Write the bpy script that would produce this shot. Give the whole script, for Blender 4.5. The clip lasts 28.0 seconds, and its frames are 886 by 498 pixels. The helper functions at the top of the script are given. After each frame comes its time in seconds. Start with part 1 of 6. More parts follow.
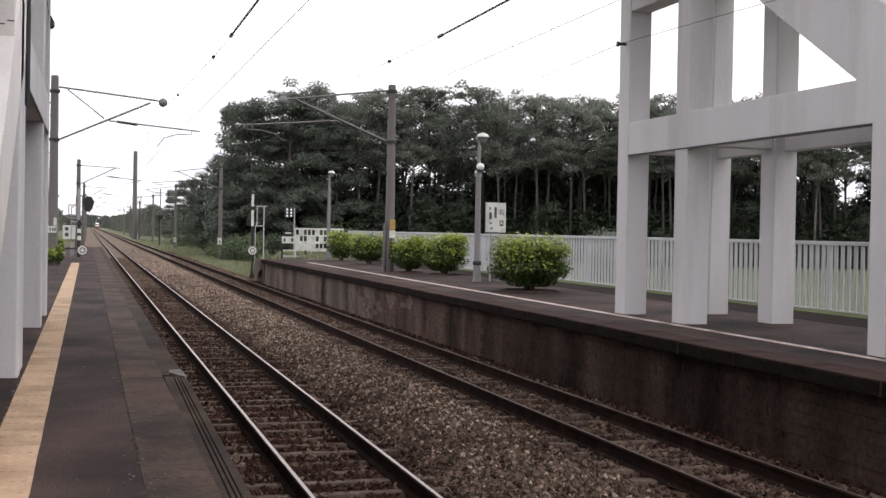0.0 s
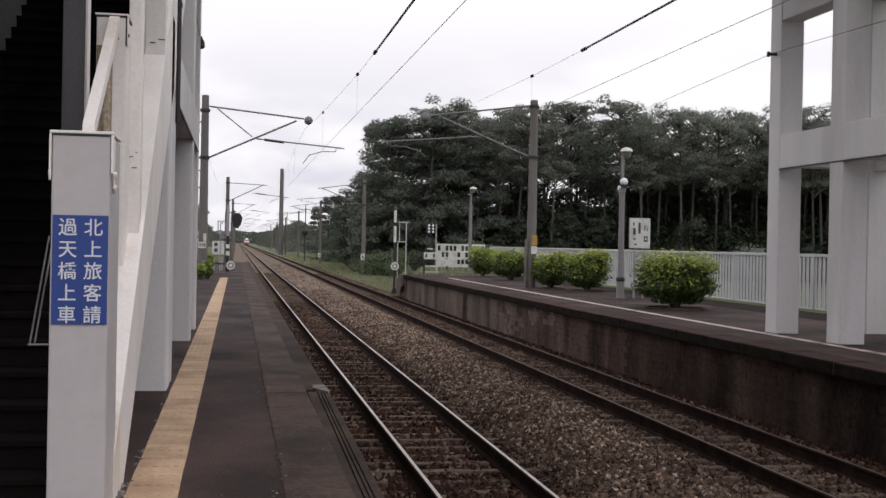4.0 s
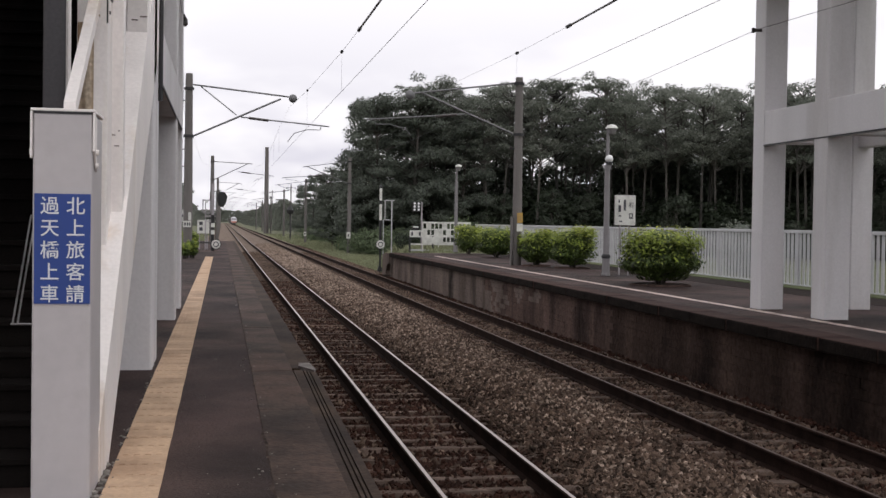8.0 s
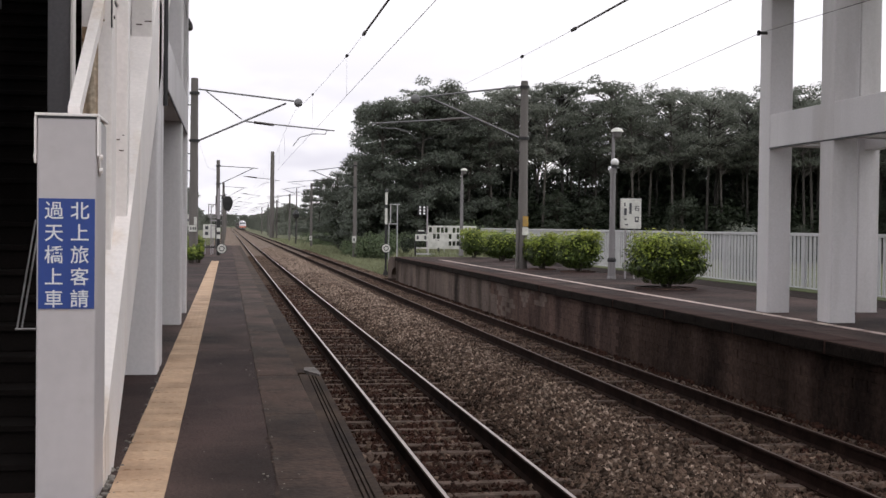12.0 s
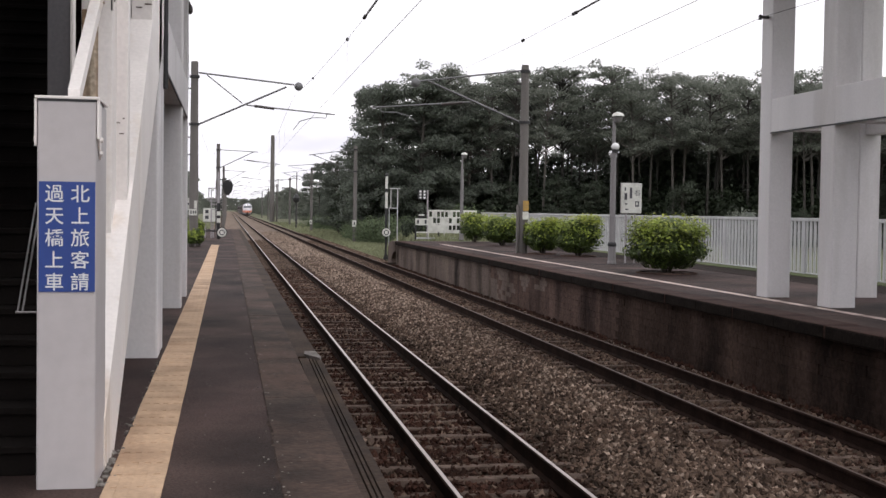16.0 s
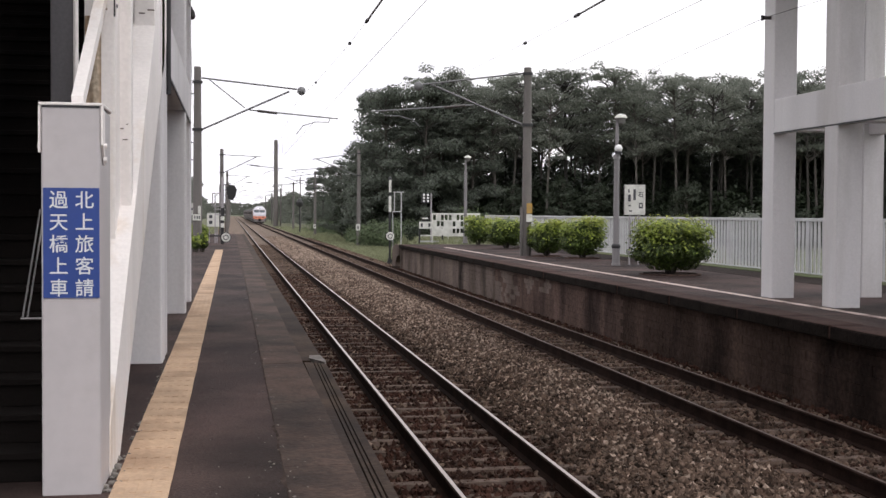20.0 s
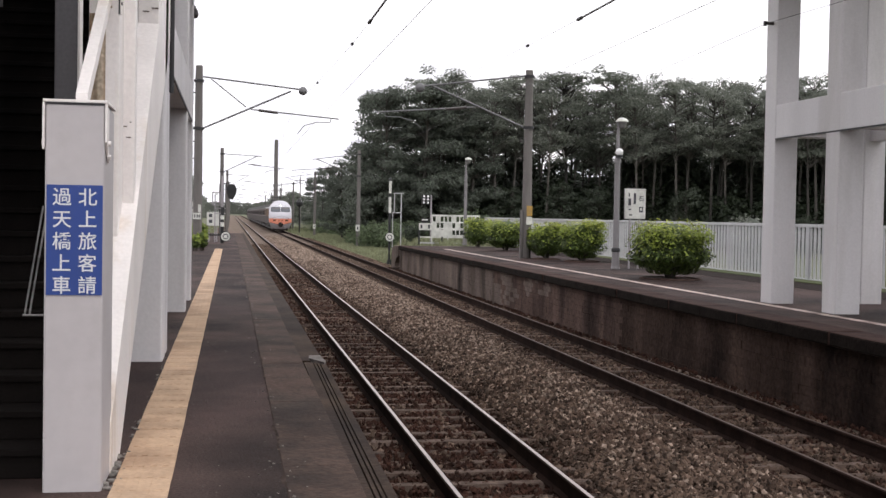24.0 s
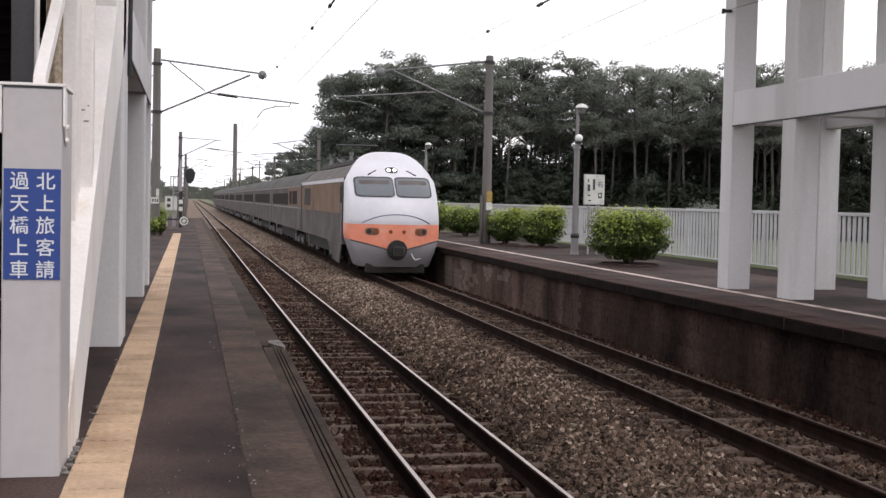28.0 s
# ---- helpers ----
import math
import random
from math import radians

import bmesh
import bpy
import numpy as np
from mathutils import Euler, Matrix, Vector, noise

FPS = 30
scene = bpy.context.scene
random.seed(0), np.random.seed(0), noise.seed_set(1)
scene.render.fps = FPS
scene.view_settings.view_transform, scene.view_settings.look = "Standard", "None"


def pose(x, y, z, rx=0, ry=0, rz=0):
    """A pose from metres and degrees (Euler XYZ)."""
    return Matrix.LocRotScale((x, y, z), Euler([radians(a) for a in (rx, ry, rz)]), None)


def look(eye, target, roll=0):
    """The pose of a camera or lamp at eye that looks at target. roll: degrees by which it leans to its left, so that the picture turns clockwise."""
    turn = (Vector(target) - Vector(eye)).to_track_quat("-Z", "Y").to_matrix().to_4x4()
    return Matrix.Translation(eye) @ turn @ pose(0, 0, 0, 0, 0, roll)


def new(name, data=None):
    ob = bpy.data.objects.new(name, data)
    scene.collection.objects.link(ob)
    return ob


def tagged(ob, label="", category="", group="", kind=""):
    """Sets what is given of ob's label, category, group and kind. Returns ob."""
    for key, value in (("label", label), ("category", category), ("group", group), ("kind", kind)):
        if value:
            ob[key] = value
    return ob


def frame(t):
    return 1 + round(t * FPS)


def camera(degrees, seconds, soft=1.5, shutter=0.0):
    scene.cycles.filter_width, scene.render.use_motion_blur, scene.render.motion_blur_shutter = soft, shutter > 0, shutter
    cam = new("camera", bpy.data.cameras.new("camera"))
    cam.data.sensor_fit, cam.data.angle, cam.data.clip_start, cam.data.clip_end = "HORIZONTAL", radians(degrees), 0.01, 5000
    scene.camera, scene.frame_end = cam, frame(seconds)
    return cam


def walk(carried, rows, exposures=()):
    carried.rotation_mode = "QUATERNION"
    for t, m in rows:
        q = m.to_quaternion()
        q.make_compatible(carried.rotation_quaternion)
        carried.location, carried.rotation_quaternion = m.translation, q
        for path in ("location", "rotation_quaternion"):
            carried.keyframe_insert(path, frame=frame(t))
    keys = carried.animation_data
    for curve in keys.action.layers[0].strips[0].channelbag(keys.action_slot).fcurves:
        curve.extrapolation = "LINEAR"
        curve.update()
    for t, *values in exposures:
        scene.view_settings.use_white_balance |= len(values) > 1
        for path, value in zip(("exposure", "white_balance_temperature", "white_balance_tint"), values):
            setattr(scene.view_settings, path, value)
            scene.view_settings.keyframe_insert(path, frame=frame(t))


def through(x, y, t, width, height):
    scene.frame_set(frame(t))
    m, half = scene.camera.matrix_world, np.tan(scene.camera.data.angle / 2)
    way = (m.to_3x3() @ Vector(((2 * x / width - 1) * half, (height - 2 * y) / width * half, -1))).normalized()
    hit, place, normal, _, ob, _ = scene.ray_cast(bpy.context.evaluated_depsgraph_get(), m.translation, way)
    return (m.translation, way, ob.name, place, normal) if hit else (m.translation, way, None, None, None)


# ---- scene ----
cam = camera(40.3, 28.0, soft=1.5)
PATH = [
    (0, (-1.982, -0.185, 2.420), (0.843, 9.406, 2.273), 1.03),
    (0.1, (-1.981, -0.168, 2.420), (0.519, 9.513, 2.306), 1.09),
    (0.2, (-1.979, -0.152, 2.420), (0.308, 9.583, 2.351), 1.15),
    (0.3, (-1.978, -0.135, 2.420), (0.156, 9.634, 2.353), 1.21),
    (0.4, (-1.977, -0.119, 2.420), (0.057, 9.672, 2.347), 1.27),
    (0.5, (-1.975, -0.102, 2.419), (0.030, 9.694, 2.325), 1.33),
    (0.6, (-1.974, -0.089, 2.419), (0.026, 9.708, 2.302), 1.26),
    (0.7, (-1.972, -0.077, 2.419), (0.080, 9.710, 2.351), 1.18),
    (0.8, (-1.971, -0.064, 2.419), (0.086, 9.722, 2.373), 1.11),
    (0.9, (-1.970, -0.051, 2.419), (0.078, 9.737, 2.395), 1.03),
    (1, (-1.968, -0.038, 2.419), (0.084, 9.749, 2.435), 0.96),
    (1.5, (-1.964, -0.012, 2.417), (-0.150, 9.822, 2.401), 0.52),
    (2, (-1.962, 0.001, 2.415), (-0.260, 9.855, 2.332), 0.63),
    (2.5, (-1.962, 0.008, 2.415), (-0.209, 9.853, 2.367), 1.11),
    (3, (-1.961, 0.008, 2.414), (-0.234, 9.857, 2.279), 1.04),
    (3.5, (-1.963, 0.008, 2.415), (-0.275, 9.864, 2.327), 1.11),
    (5.5, (-1.964, 0.011, 2.414), (-0.263, 9.865, 2.431), 1.02),
    (6, (-1.961, 0.012, 2.414), (-0.198, 9.855, 2.364), 0.64),
    (6.5, (-1.958, 0.014, 2.412), (-0.104, 9.840, 2.327), 0.77),
    (7, (-1.957, 0.018, 2.411), (-0.182, 9.858, 2.306), 0.87),
    (7.5, (-1.956, 0.020, 2.410), (-0.104, 9.847, 2.307), 0.76),
    (8, (-1.955, 0.023, 2.410), (-0.149, 9.856, 2.194), 0.83),
    (8.5, (-1.954, 0.026, 2.410), (-0.142, 9.859, 2.236), 0.68),
    (9, (-1.952, 0.028, 2.411), (-0.177, 9.867, 2.209), 0.62),
    (9.5, (-1.950, 0.028, 2.412), (-0.152, 9.863, 2.204), 0.66),
    (10, (-1.950, 0.033, 2.412), (-0.153, 9.868, 2.214), 0.57),
    (10.5, (-1.951, 0.039, 2.412), (-0.188, 9.880, 2.199), 0.56),
    (11, (-1.951, 0.043, 2.411), (-0.270, 9.899, 2.267), 0.49),
    (11.5, (-1.949, 0.043, 2.411), (-0.254, 9.897, 2.231), 0.64),
    (12, (-1.947, 0.040, 2.410), (-0.188, 9.882, 2.225), 0.68),
    (12.5, (-1.945, 0.035, 2.409), (-0.179, 9.875, 2.177), 0.61),
    (14.5, (-1.948, 0.044, 2.408), (-0.172, 9.881, 2.124), 0.73),
    (15, (-1.948, 0.042, 2.409), (-0.162, 9.878, 2.130), 0.72),
    (15.5, (-1.948, 0.043, 2.409), (-0.173, 9.880, 2.129), 0.75),
    (16, (-1.949, 0.045, 2.408), (-0.190, 9.884, 2.093), 0.80),
    (16.5, (-1.949, 0.049, 2.407), (-0.169, 9.883, 2.070), 0.74),
    (17, (-1.948, 0.048, 2.407), (-0.125, 9.875, 2.072), 0.73),
    (17.5, (-1.947, 0.048, 2.407), (-0.123, 9.874, 2.048), 0.79),
    (18, (-1.947, 0.049, 2.406), (-0.109, 9.873, 2.072), 0.69),
    (18.5, (-1.949, 0.049, 2.407), (-0.161, 9.884, 2.119), 0.52),
    (19, (-1.951, 0.047, 2.408), (-0.138, 9.875, 2.079), 0.59),
    (19.5, (-1.951, 0.043, 2.408), (-0.173, 9.878, 2.084), 0.47),
    (20, (-1.950, 0.044, 2.408), (-0.223, 9.890, 2.119), 0.34),
    (20.5, (-1.949, 0.049, 2.407), (-0.245, 9.896, 2.032), 0.31),
    (21, (-1.949, 0.055, 2.406), (-0.220, 9.899, 2.072), 0.50),
    (21.5, (-1.951, 0.058, 2.407), (-0.197, 9.896, 2.029), 0.75),
    (23.5, (-1.967, 0.048, 2.407), (-0.192, 9.883, 2.073), 0.91),
    (24, (-1.969, 0.045, 2.407), (-0.235, 9.889, 2.132), 1.02),
    (24.5, (-1.973, 0.045, 2.407), (-0.272, 9.894, 2.100), 1.25),
    (25, (-1.978, 0.050, 2.408), (-0.340, 9.909, 2.072), 1.02),
    (25.5, (-1.983, 0.053, 2.408), (-0.218, 9.891, 2.078), 1.00),
    (26, (-1.987, 0.057, 2.407), (-0.220, 9.892, 2.022), 1.12),
    (26.5, (-1.987, 0.060, 2.406), (-0.230, 9.898, 2.063), 1.23),
    (27, (-1.984, 0.053, 2.407), (-0.201, 9.887, 2.046), 1.23),
    (27.5, (-1.980, 0.034, 2.408), (-0.106, 9.850, 2.037), 1.28),
    (28, (-1.975, 0.012, 2.408), (0.087, 9.789, 2.017), 1.22),
]
EXPOSURE = [(0, 0.0), (0.5, -0.19), (1, -0.33), (2, -0.41), (3, -0.43), (8, -0.39), (12, -0.28), (16, -0.14), (20, 0.0), (28, 0.05)]
walk(cam, [(t, look(eye, target, roll)) for t, eye, target, roll in PATH], EXPOSURE)

# ---- world and light: an overcast afternoon ----
world = bpy.data.worlds.new("overcast_sky")
scene.world = world
world.use_nodes = True
wt = world.node_tree
sky = wt.nodes.new("ShaderNodeTexSky")
sky.sky_type = "NISHITA"
sky.sun_disc = False
sky.sun_elevation = radians(55)
sky.sun_rotation = radians(150)
sky.air_density, sky.dust_density, sky.ozone_density = 1.0, 6.0, 1.0
hsv = wt.nodes.new("ShaderNodeHueSaturation")
hsv.inputs["Saturation"].default_value = 0.12
cloud = wt.nodes.new("ShaderNodeMix")
cloud.data_type = "RGBA"
cloud.inputs["Factor"].default_value = 0.80
cloud.inputs[7].default_value = (16.8, 16.4, 17.0, 1)
wt.links.new(sky.outputs[0], hsv.inputs["Color"])
wt.links.new(hsv.outputs[0], cloud.inputs[6])
# soft grey clouds low in the sky
wco = wt.nodes.new("ShaderNodeTexCoord")
wmap = wt.nodes.new("ShaderNodeMapping")
wmap.inputs["Scale"].default_value = (1, 1, 3.2)
puff = wt.nodes.new("ShaderNodeTexNoise")
puff.inputs["Scale"].default_value, puff.inputs["Detail"].default_value = 4.5, 5
grey = wt.nodes.new("ShaderNodeMapRange")
grey.interpolation_type = "SMOOTHSTEP"
grey.inputs[1].default_value, grey.inputs[2].default_value, grey.inputs[3].default_value, grey.inputs[4].default_value = 0.44, 0.66, 0.0, 0.80
low = wt.nodes.new("ShaderNodeMapRange")
low.inputs[1].default_value, low.inputs[2].default_value, low.inputs[3].default_value, low.inputs[4].default_value = 0.03, 0.20, 1.0, 0.0
sep = wt.nodes.new("ShaderNodeSeparateXYZ")
both = wt.nodes.new("ShaderNodeMath")
both.operation = "MULTIPLY"
over = wt.nodes.new("ShaderNodeMix")
over.data_type = "RGBA"
over.inputs[7].default_value = (8.0, 7.85, 9.4, 1)
wt.links.new(wco.outputs["Generated"], wmap.inputs[0])
wt.links.new(wmap.outputs[0], puff.inputs["Vector"])
wt.links.new(puff.outputs["Fac"], grey.inputs[0])
wt.links.new(wco.outputs["Generated"], sep.inputs[0])
wt.links.new(sep.outputs["Z"], low.inputs[0])
wt.links.new(grey.outputs[0], both.inputs[0])
wt.links.new(low.outputs[0], both.inputs[1])
wt.links.new(both.outputs[0], over.inputs["Factor"])
wt.links.new(cloud.outputs[2], over.inputs[6])
wt.links.new(over.outputs[2], wt.nodes["Background"].inputs["Color"])
wt.nodes["Background"].inputs["Strength"].default_value = 0.10
sun = bpy.data.lights.new("sun", "SUN")
sun.energy, sun.angle, sun.color = 0.4, radians(25), (1, 0.955, 0.94)
sun_ob = new("sun", sun)
sun_ob.matrix_world = look((0, 0, 60), (-12, 20, 20))

# ---- materials ----
MATS = {}


def mat(name, col, rough=0.7, metal=0.0, vary=0.25, scale=6.0, fine=60.0, bump=0.0, tint=None, tint_at=0.55, random_piece=0.0,
        emit=None, emit_k=1.0, streak=False, spec=0.5, bump_dist=0.01, island=0.0):
    """A procedural surface: base colour, mottling at two scales, a second tint in patches, fine relief."""
    if name in MATS:
        return MATS[name]
    m = bpy.data.materials.new(name)
    m.use_nodes = True
    t = m.node_tree
    n, l = t.nodes, t.links
    b = n["Principled BSDF"]
    b.inputs["Roughness"].default_value = rough
    b.inputs["Metallic"].default_value = metal
    b.inputs["Specular IOR Level"].default_value = spec
    co = n.new("ShaderNodeTexCoord")
    src = n.new("ShaderNodeNewGeometry").outputs["Position"] if random_piece else co.outputs["Object"]
    if streak:
        mp = n.new("ShaderNodeMapping")
        mp.inputs["Scale"].default_value = (1, 1, 0.12 if streak is True else streak)
        l.new(src, mp.inputs[0])
        big_src = mp.outputs[0]
    else:
        big_src = src
    big = n.new("ShaderNodeTexNoise")
    big.inputs["Scale"].default_value = scale
    big.inputs["Detail"].default_value = 5
    l.new(big_src, big.inputs["Vector"])
    small = n.new("ShaderNodeTexNoise")
    small.inputs["Scale"].default_value = fine
    small.inputs["Detail"].default_value = 3
    l.new(src, small.inputs["Vector"])
    ramp = n.new("ShaderNodeMapRange")
    ramp.inputs[1].default_value, ramp.inputs[2].default_value = 0.3, 0.7
    ramp.inputs[3].default_value, ramp.inputs[4].default_value = 1 - vary, 1 + vary
    l.new(big.outputs["Fac"], ramp.inputs[0])
    ramp2 = n.new("ShaderNodeMapRange")
    ramp2.inputs[1].default_value, ramp2.inputs[2].default_value = 0.3, 0.7
    ramp2.inputs[3].default_value, ramp2.inputs[4].default_value = 1 - vary * 0.6, 1 + vary * 0.6
    l.new(small.outputs["Fac"], ramp2.inputs[0])
    mul = n.new("ShaderNodeMath")
    mul.operation = "MULTIPLY"
    l.new(ramp.outputs[0], mul.inputs[0])
    l.new(ramp2.outputs[0], mul.inputs[1])
    val = mul.outputs[0]
    for amount, node in ((random_piece, "ShaderNodeObjectInfo"), (island, "ShaderNodeNewGeometry")):
        if amount:
            info = n.new(node)
            rr = n.new("ShaderNodeMapRange")
            rr.inputs[3].default_value, rr.inputs[4].default_value = 1 - amount, 1 + amount
            l.new(info.outputs["Random" if amount is random_piece and node == "ShaderNodeObjectInfo" else "Random Per Island"], rr.inputs[0])
            m2 = n.new("ShaderNodeMath")
            m2.operation = "MULTIPLY"
            l.new(val, m2.inputs[0])
            l.new(rr.outputs[0], m2.inputs[1])
            val = m2.outputs[0]
    colour = n.new("ShaderNodeMix")
    colour.data_type = "RGBA"
    colour.inputs[6].default_value = (*col, 1)
    colour.inputs[7].default_value = (*(tint or col), 1)
    if tint:
        tn = n.new("ShaderNodeTexNoise")
        tn.inputs["Scale"].default_value = scale * 0.6
        tn.inputs["Detail"].default_value = 7
        tn.inputs["Roughness"].default_value = 0.65
        l.new(big_src, tn.inputs["Vector"])
        tr = n.new("ShaderNodeMapRange")
        tr.inputs[1].default_value, tr.inputs[2].default_value = tint_at - 0.06, tint_at + 0.12
        l.new(tn.outputs["Fac"], tr.inputs[0])
        l.new(tr.outputs[0], colour.inputs[0])
    else:
        colour.inputs[0].default_value = 0
    sc = n.new("ShaderNodeVectorMath")
    sc.operation = "SCALE"
    l.new(colour.outputs[2], sc.inputs[0])
    l.new(val, sc.inputs["Scale"])
    l.new(sc.outputs[0], b.inputs["Base Color"])
    if bump:
        bn = n.new("ShaderNodeBump")
        bn.inputs["Strength"].default_value = bump
        bn.inputs["Distance"].default_value = bump_dist
        l.new(small.outputs["Fac"], bn.inputs["Height"])
        l.new(bn.outputs[0], b.inputs["Normal"])
    if emit:
        b.inputs["Emission Color"].default_value = (*emit, 1)
        b.inputs["Emission Strength"].default_value = emit_k
    MATS[name] = m
    return m


def leaf_mat(name, col, vary=0.35, rough=0.55, through=0.25):
    m = mat(name, col, rough=rough, vary=0.15, scale=0.6, fine=8, random_piece=0.0, island=vary, spec=0.35)
    t = m.node_tree
    n, l = t.nodes, t.links
    b = n["Principled BSDF"]
    tr = n.new("ShaderNodeBsdfTranslucent")
    mixer = n.new("ShaderNodeMixShader")
    mixer.inputs[0].default_value = through
    l.new(b.inputs["Base Color"].links[0].from_socket, tr.inputs["Color"])
    l.new(b.outputs[0], mixer.inputs[1])
    l.new(tr.outputs[0], mixer.inputs[2])
    l.new(mixer.outputs[0], n["Material Output"].inputs["Surface"])
    return m


ASPHALT = mat("asphalt", (0.034, 0.0218, 0.0202), 0.8, vary=0.75, scale=0.7, fine=60, bump=1.0, bump_dist=0.008, tint=(0.054, 0.0355, 0.031), tint_at=0.52, spec=0.14)
CONC_EDGE = mat("platform_concrete", (0.044, 0.0295, 0.022), 0.85, vary=0.45, scale=1.1, fine=26, bump=0.6, tint=(0.025, 0.0175, 0.0145), tint_at=0.52, spec=0.14)
CONC_SLAB = mat("margin_slab_concrete", (0.066, 0.0420, 0.0325), 0.8, vary=0.5, scale=1.5, fine=30, bump=0.6, tint=(0.034, 0.024, 0.0195), tint_at=0.5, spec=0.15, random_piece=0.04)
JOINT = mat("dry_joint_dirt", (0.046, 0.033, 0.028), 0.95, vary=0.6, scale=9, fine=60, tint=(0.10, 0.08, 0.065), tint_at=0.62, spec=0.1)
DIRT = mat("packed_dirt", (0.022, 0.0165, 0.0145), 0.95, vary=0.4, scale=6, fine=40, bump=0.8, spec=0.1)
# Wall concretes, dark near to pale far: stains, and shade put into the colour.
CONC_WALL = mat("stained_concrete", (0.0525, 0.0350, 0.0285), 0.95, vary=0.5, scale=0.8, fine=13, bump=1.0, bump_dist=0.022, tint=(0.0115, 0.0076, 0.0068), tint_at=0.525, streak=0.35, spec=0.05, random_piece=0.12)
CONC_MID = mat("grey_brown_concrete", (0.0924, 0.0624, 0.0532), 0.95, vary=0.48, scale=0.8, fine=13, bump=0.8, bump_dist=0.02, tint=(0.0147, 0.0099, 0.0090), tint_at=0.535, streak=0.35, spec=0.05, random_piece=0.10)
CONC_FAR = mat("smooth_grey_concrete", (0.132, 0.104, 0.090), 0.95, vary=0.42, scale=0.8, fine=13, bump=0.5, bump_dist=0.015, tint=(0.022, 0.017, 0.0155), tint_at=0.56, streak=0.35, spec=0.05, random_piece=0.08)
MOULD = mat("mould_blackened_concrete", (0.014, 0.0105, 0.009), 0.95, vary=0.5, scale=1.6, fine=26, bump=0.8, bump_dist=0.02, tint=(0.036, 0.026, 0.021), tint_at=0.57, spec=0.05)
COPING = mat("old_coping_concrete", (0.0588, 0.0340, 0.0285), 0.9, vary=0.5, scale=1.4, fine=26, bump=0.7, tint=(0.0252, 0.0151, 0.0133), tint_at=0.5, spec=0.1)
KERB = mat("kerb_concrete", (0.17, 0.155, 0.145), 0.9, vary=0.3, scale=8, fine=60, bump=0.4, tint=(0.10, 0.09, 0.08))
YELLOW = mat("worn_yellow_tile", (0.46, 0.32, 0.21), 0.85, vary=0.18, scale=2.2, fine=38, bump=0.3, tint=(0.33, 0.215, 0.135), tint_at=0.55, random_piece=0.06)
WHITE = mat("white_paint", (0.63, 0.612, 0.622), 0.55, vary=0.07, scale=1.2, fine=30, bump=0.10, tint=(0.51, 0.49, 0.488), tint_at=0.58, streak=True)
WHITE_OLD = mat("weathered_white_paint", (0.80, 0.755, 0.73), 0.5, vary=0.08, scale=1.6, fine=35, bump=0.15, tint=(0.56, 0.45, 0.34), tint_at=0.59, streak=0.22)
# Darker than the other whites: the shade on the newel's face is in it.
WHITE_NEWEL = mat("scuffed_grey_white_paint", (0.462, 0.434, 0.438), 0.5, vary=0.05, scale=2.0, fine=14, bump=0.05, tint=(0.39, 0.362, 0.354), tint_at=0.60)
RUST_DARK = mat("dark_rust", (0.075, 0.05, 0.035), 0.9, vary=0.4, scale=9, fine=60)
RUST = mat("rust_stained_paint", (0.20, 0.125, 0.07), 0.8, vary=0.5, scale=14, fine=40, bump=0.2, tint=(0.46, 0.38, 0.29), tint_at=0.52, streak=0.09)
GREY_STEEL = mat("grey_steel", (0.34, 0.315, 0.33), 0.5, 0.1, vary=0.15, scale=1.5, fine=40, tint=(0.24, 0.22, 0.23), streak=True)
TUBE = mat("worn_steel_tube", (0.24, 0.23, 0.23), 0.4, 0.6, vary=0.2, scale=6, fine=60)
# The covered stair's shade is already in this column's colour.
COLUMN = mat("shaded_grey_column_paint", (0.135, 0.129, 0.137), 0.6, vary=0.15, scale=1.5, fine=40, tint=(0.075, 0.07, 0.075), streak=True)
GALV = mat("galvanised_steel", (0.16, 0.16, 0.165), 0.5, 0.5, vary=0.15, scale=5, fine=60)
DARK_STEEL = mat("dark_steel", (0.028, 0.028, 0.030), 0.55, 0.3, vary=0.2, scale=5, fine=60)
BLACK = mat("black_paint", (0.012, 0.012, 0.013), 0.5, vary=0.2, scale=5, fine=50)
# Near-black stair colours: the covered stair's darkness is put into them.
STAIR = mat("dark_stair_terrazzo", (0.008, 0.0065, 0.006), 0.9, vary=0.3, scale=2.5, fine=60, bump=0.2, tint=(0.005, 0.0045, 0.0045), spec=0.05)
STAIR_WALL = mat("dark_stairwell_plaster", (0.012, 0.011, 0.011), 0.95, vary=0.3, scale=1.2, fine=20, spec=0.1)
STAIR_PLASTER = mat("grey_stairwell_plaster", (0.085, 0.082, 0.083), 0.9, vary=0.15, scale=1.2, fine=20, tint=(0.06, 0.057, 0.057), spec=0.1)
RAIL_TOP = mat("polished_rail_head", (0.47, 0.41, 0.39), 0.42, 1.0, vary=0.1, scale=2, fine=80)
RAIL_DULL = mat("dull_rail_head", (0.080, 0.055, 0.046), 0.65, 0.2, vary=0.2, scale=2, fine=60, spec=0.3)
RAIL_SIDE = mat("rusty_rail_side", (0.020, 0.0115, 0.009), 0.95, vary=0.4, scale=3, fine=50, bump=0.2, spec=0.05)
SLEEPER = mat("concrete_sleeper", (0.112, 0.082, 0.067), 0.95, vary=0.35, scale=6, fine=70, bump=0.4, tint=(0.055, 0.038, 0.030), random_piece=0.3, spec=0.12)
STONE = mat("ballast_stone", (0.0938, 0.0652, 0.0498), 0.92, vary=0.2, scale=1.1, fine=40, island=0.72, tint=(0.0459, 0.0291, 0.0216), tint_at=0.5, spec=0.1)
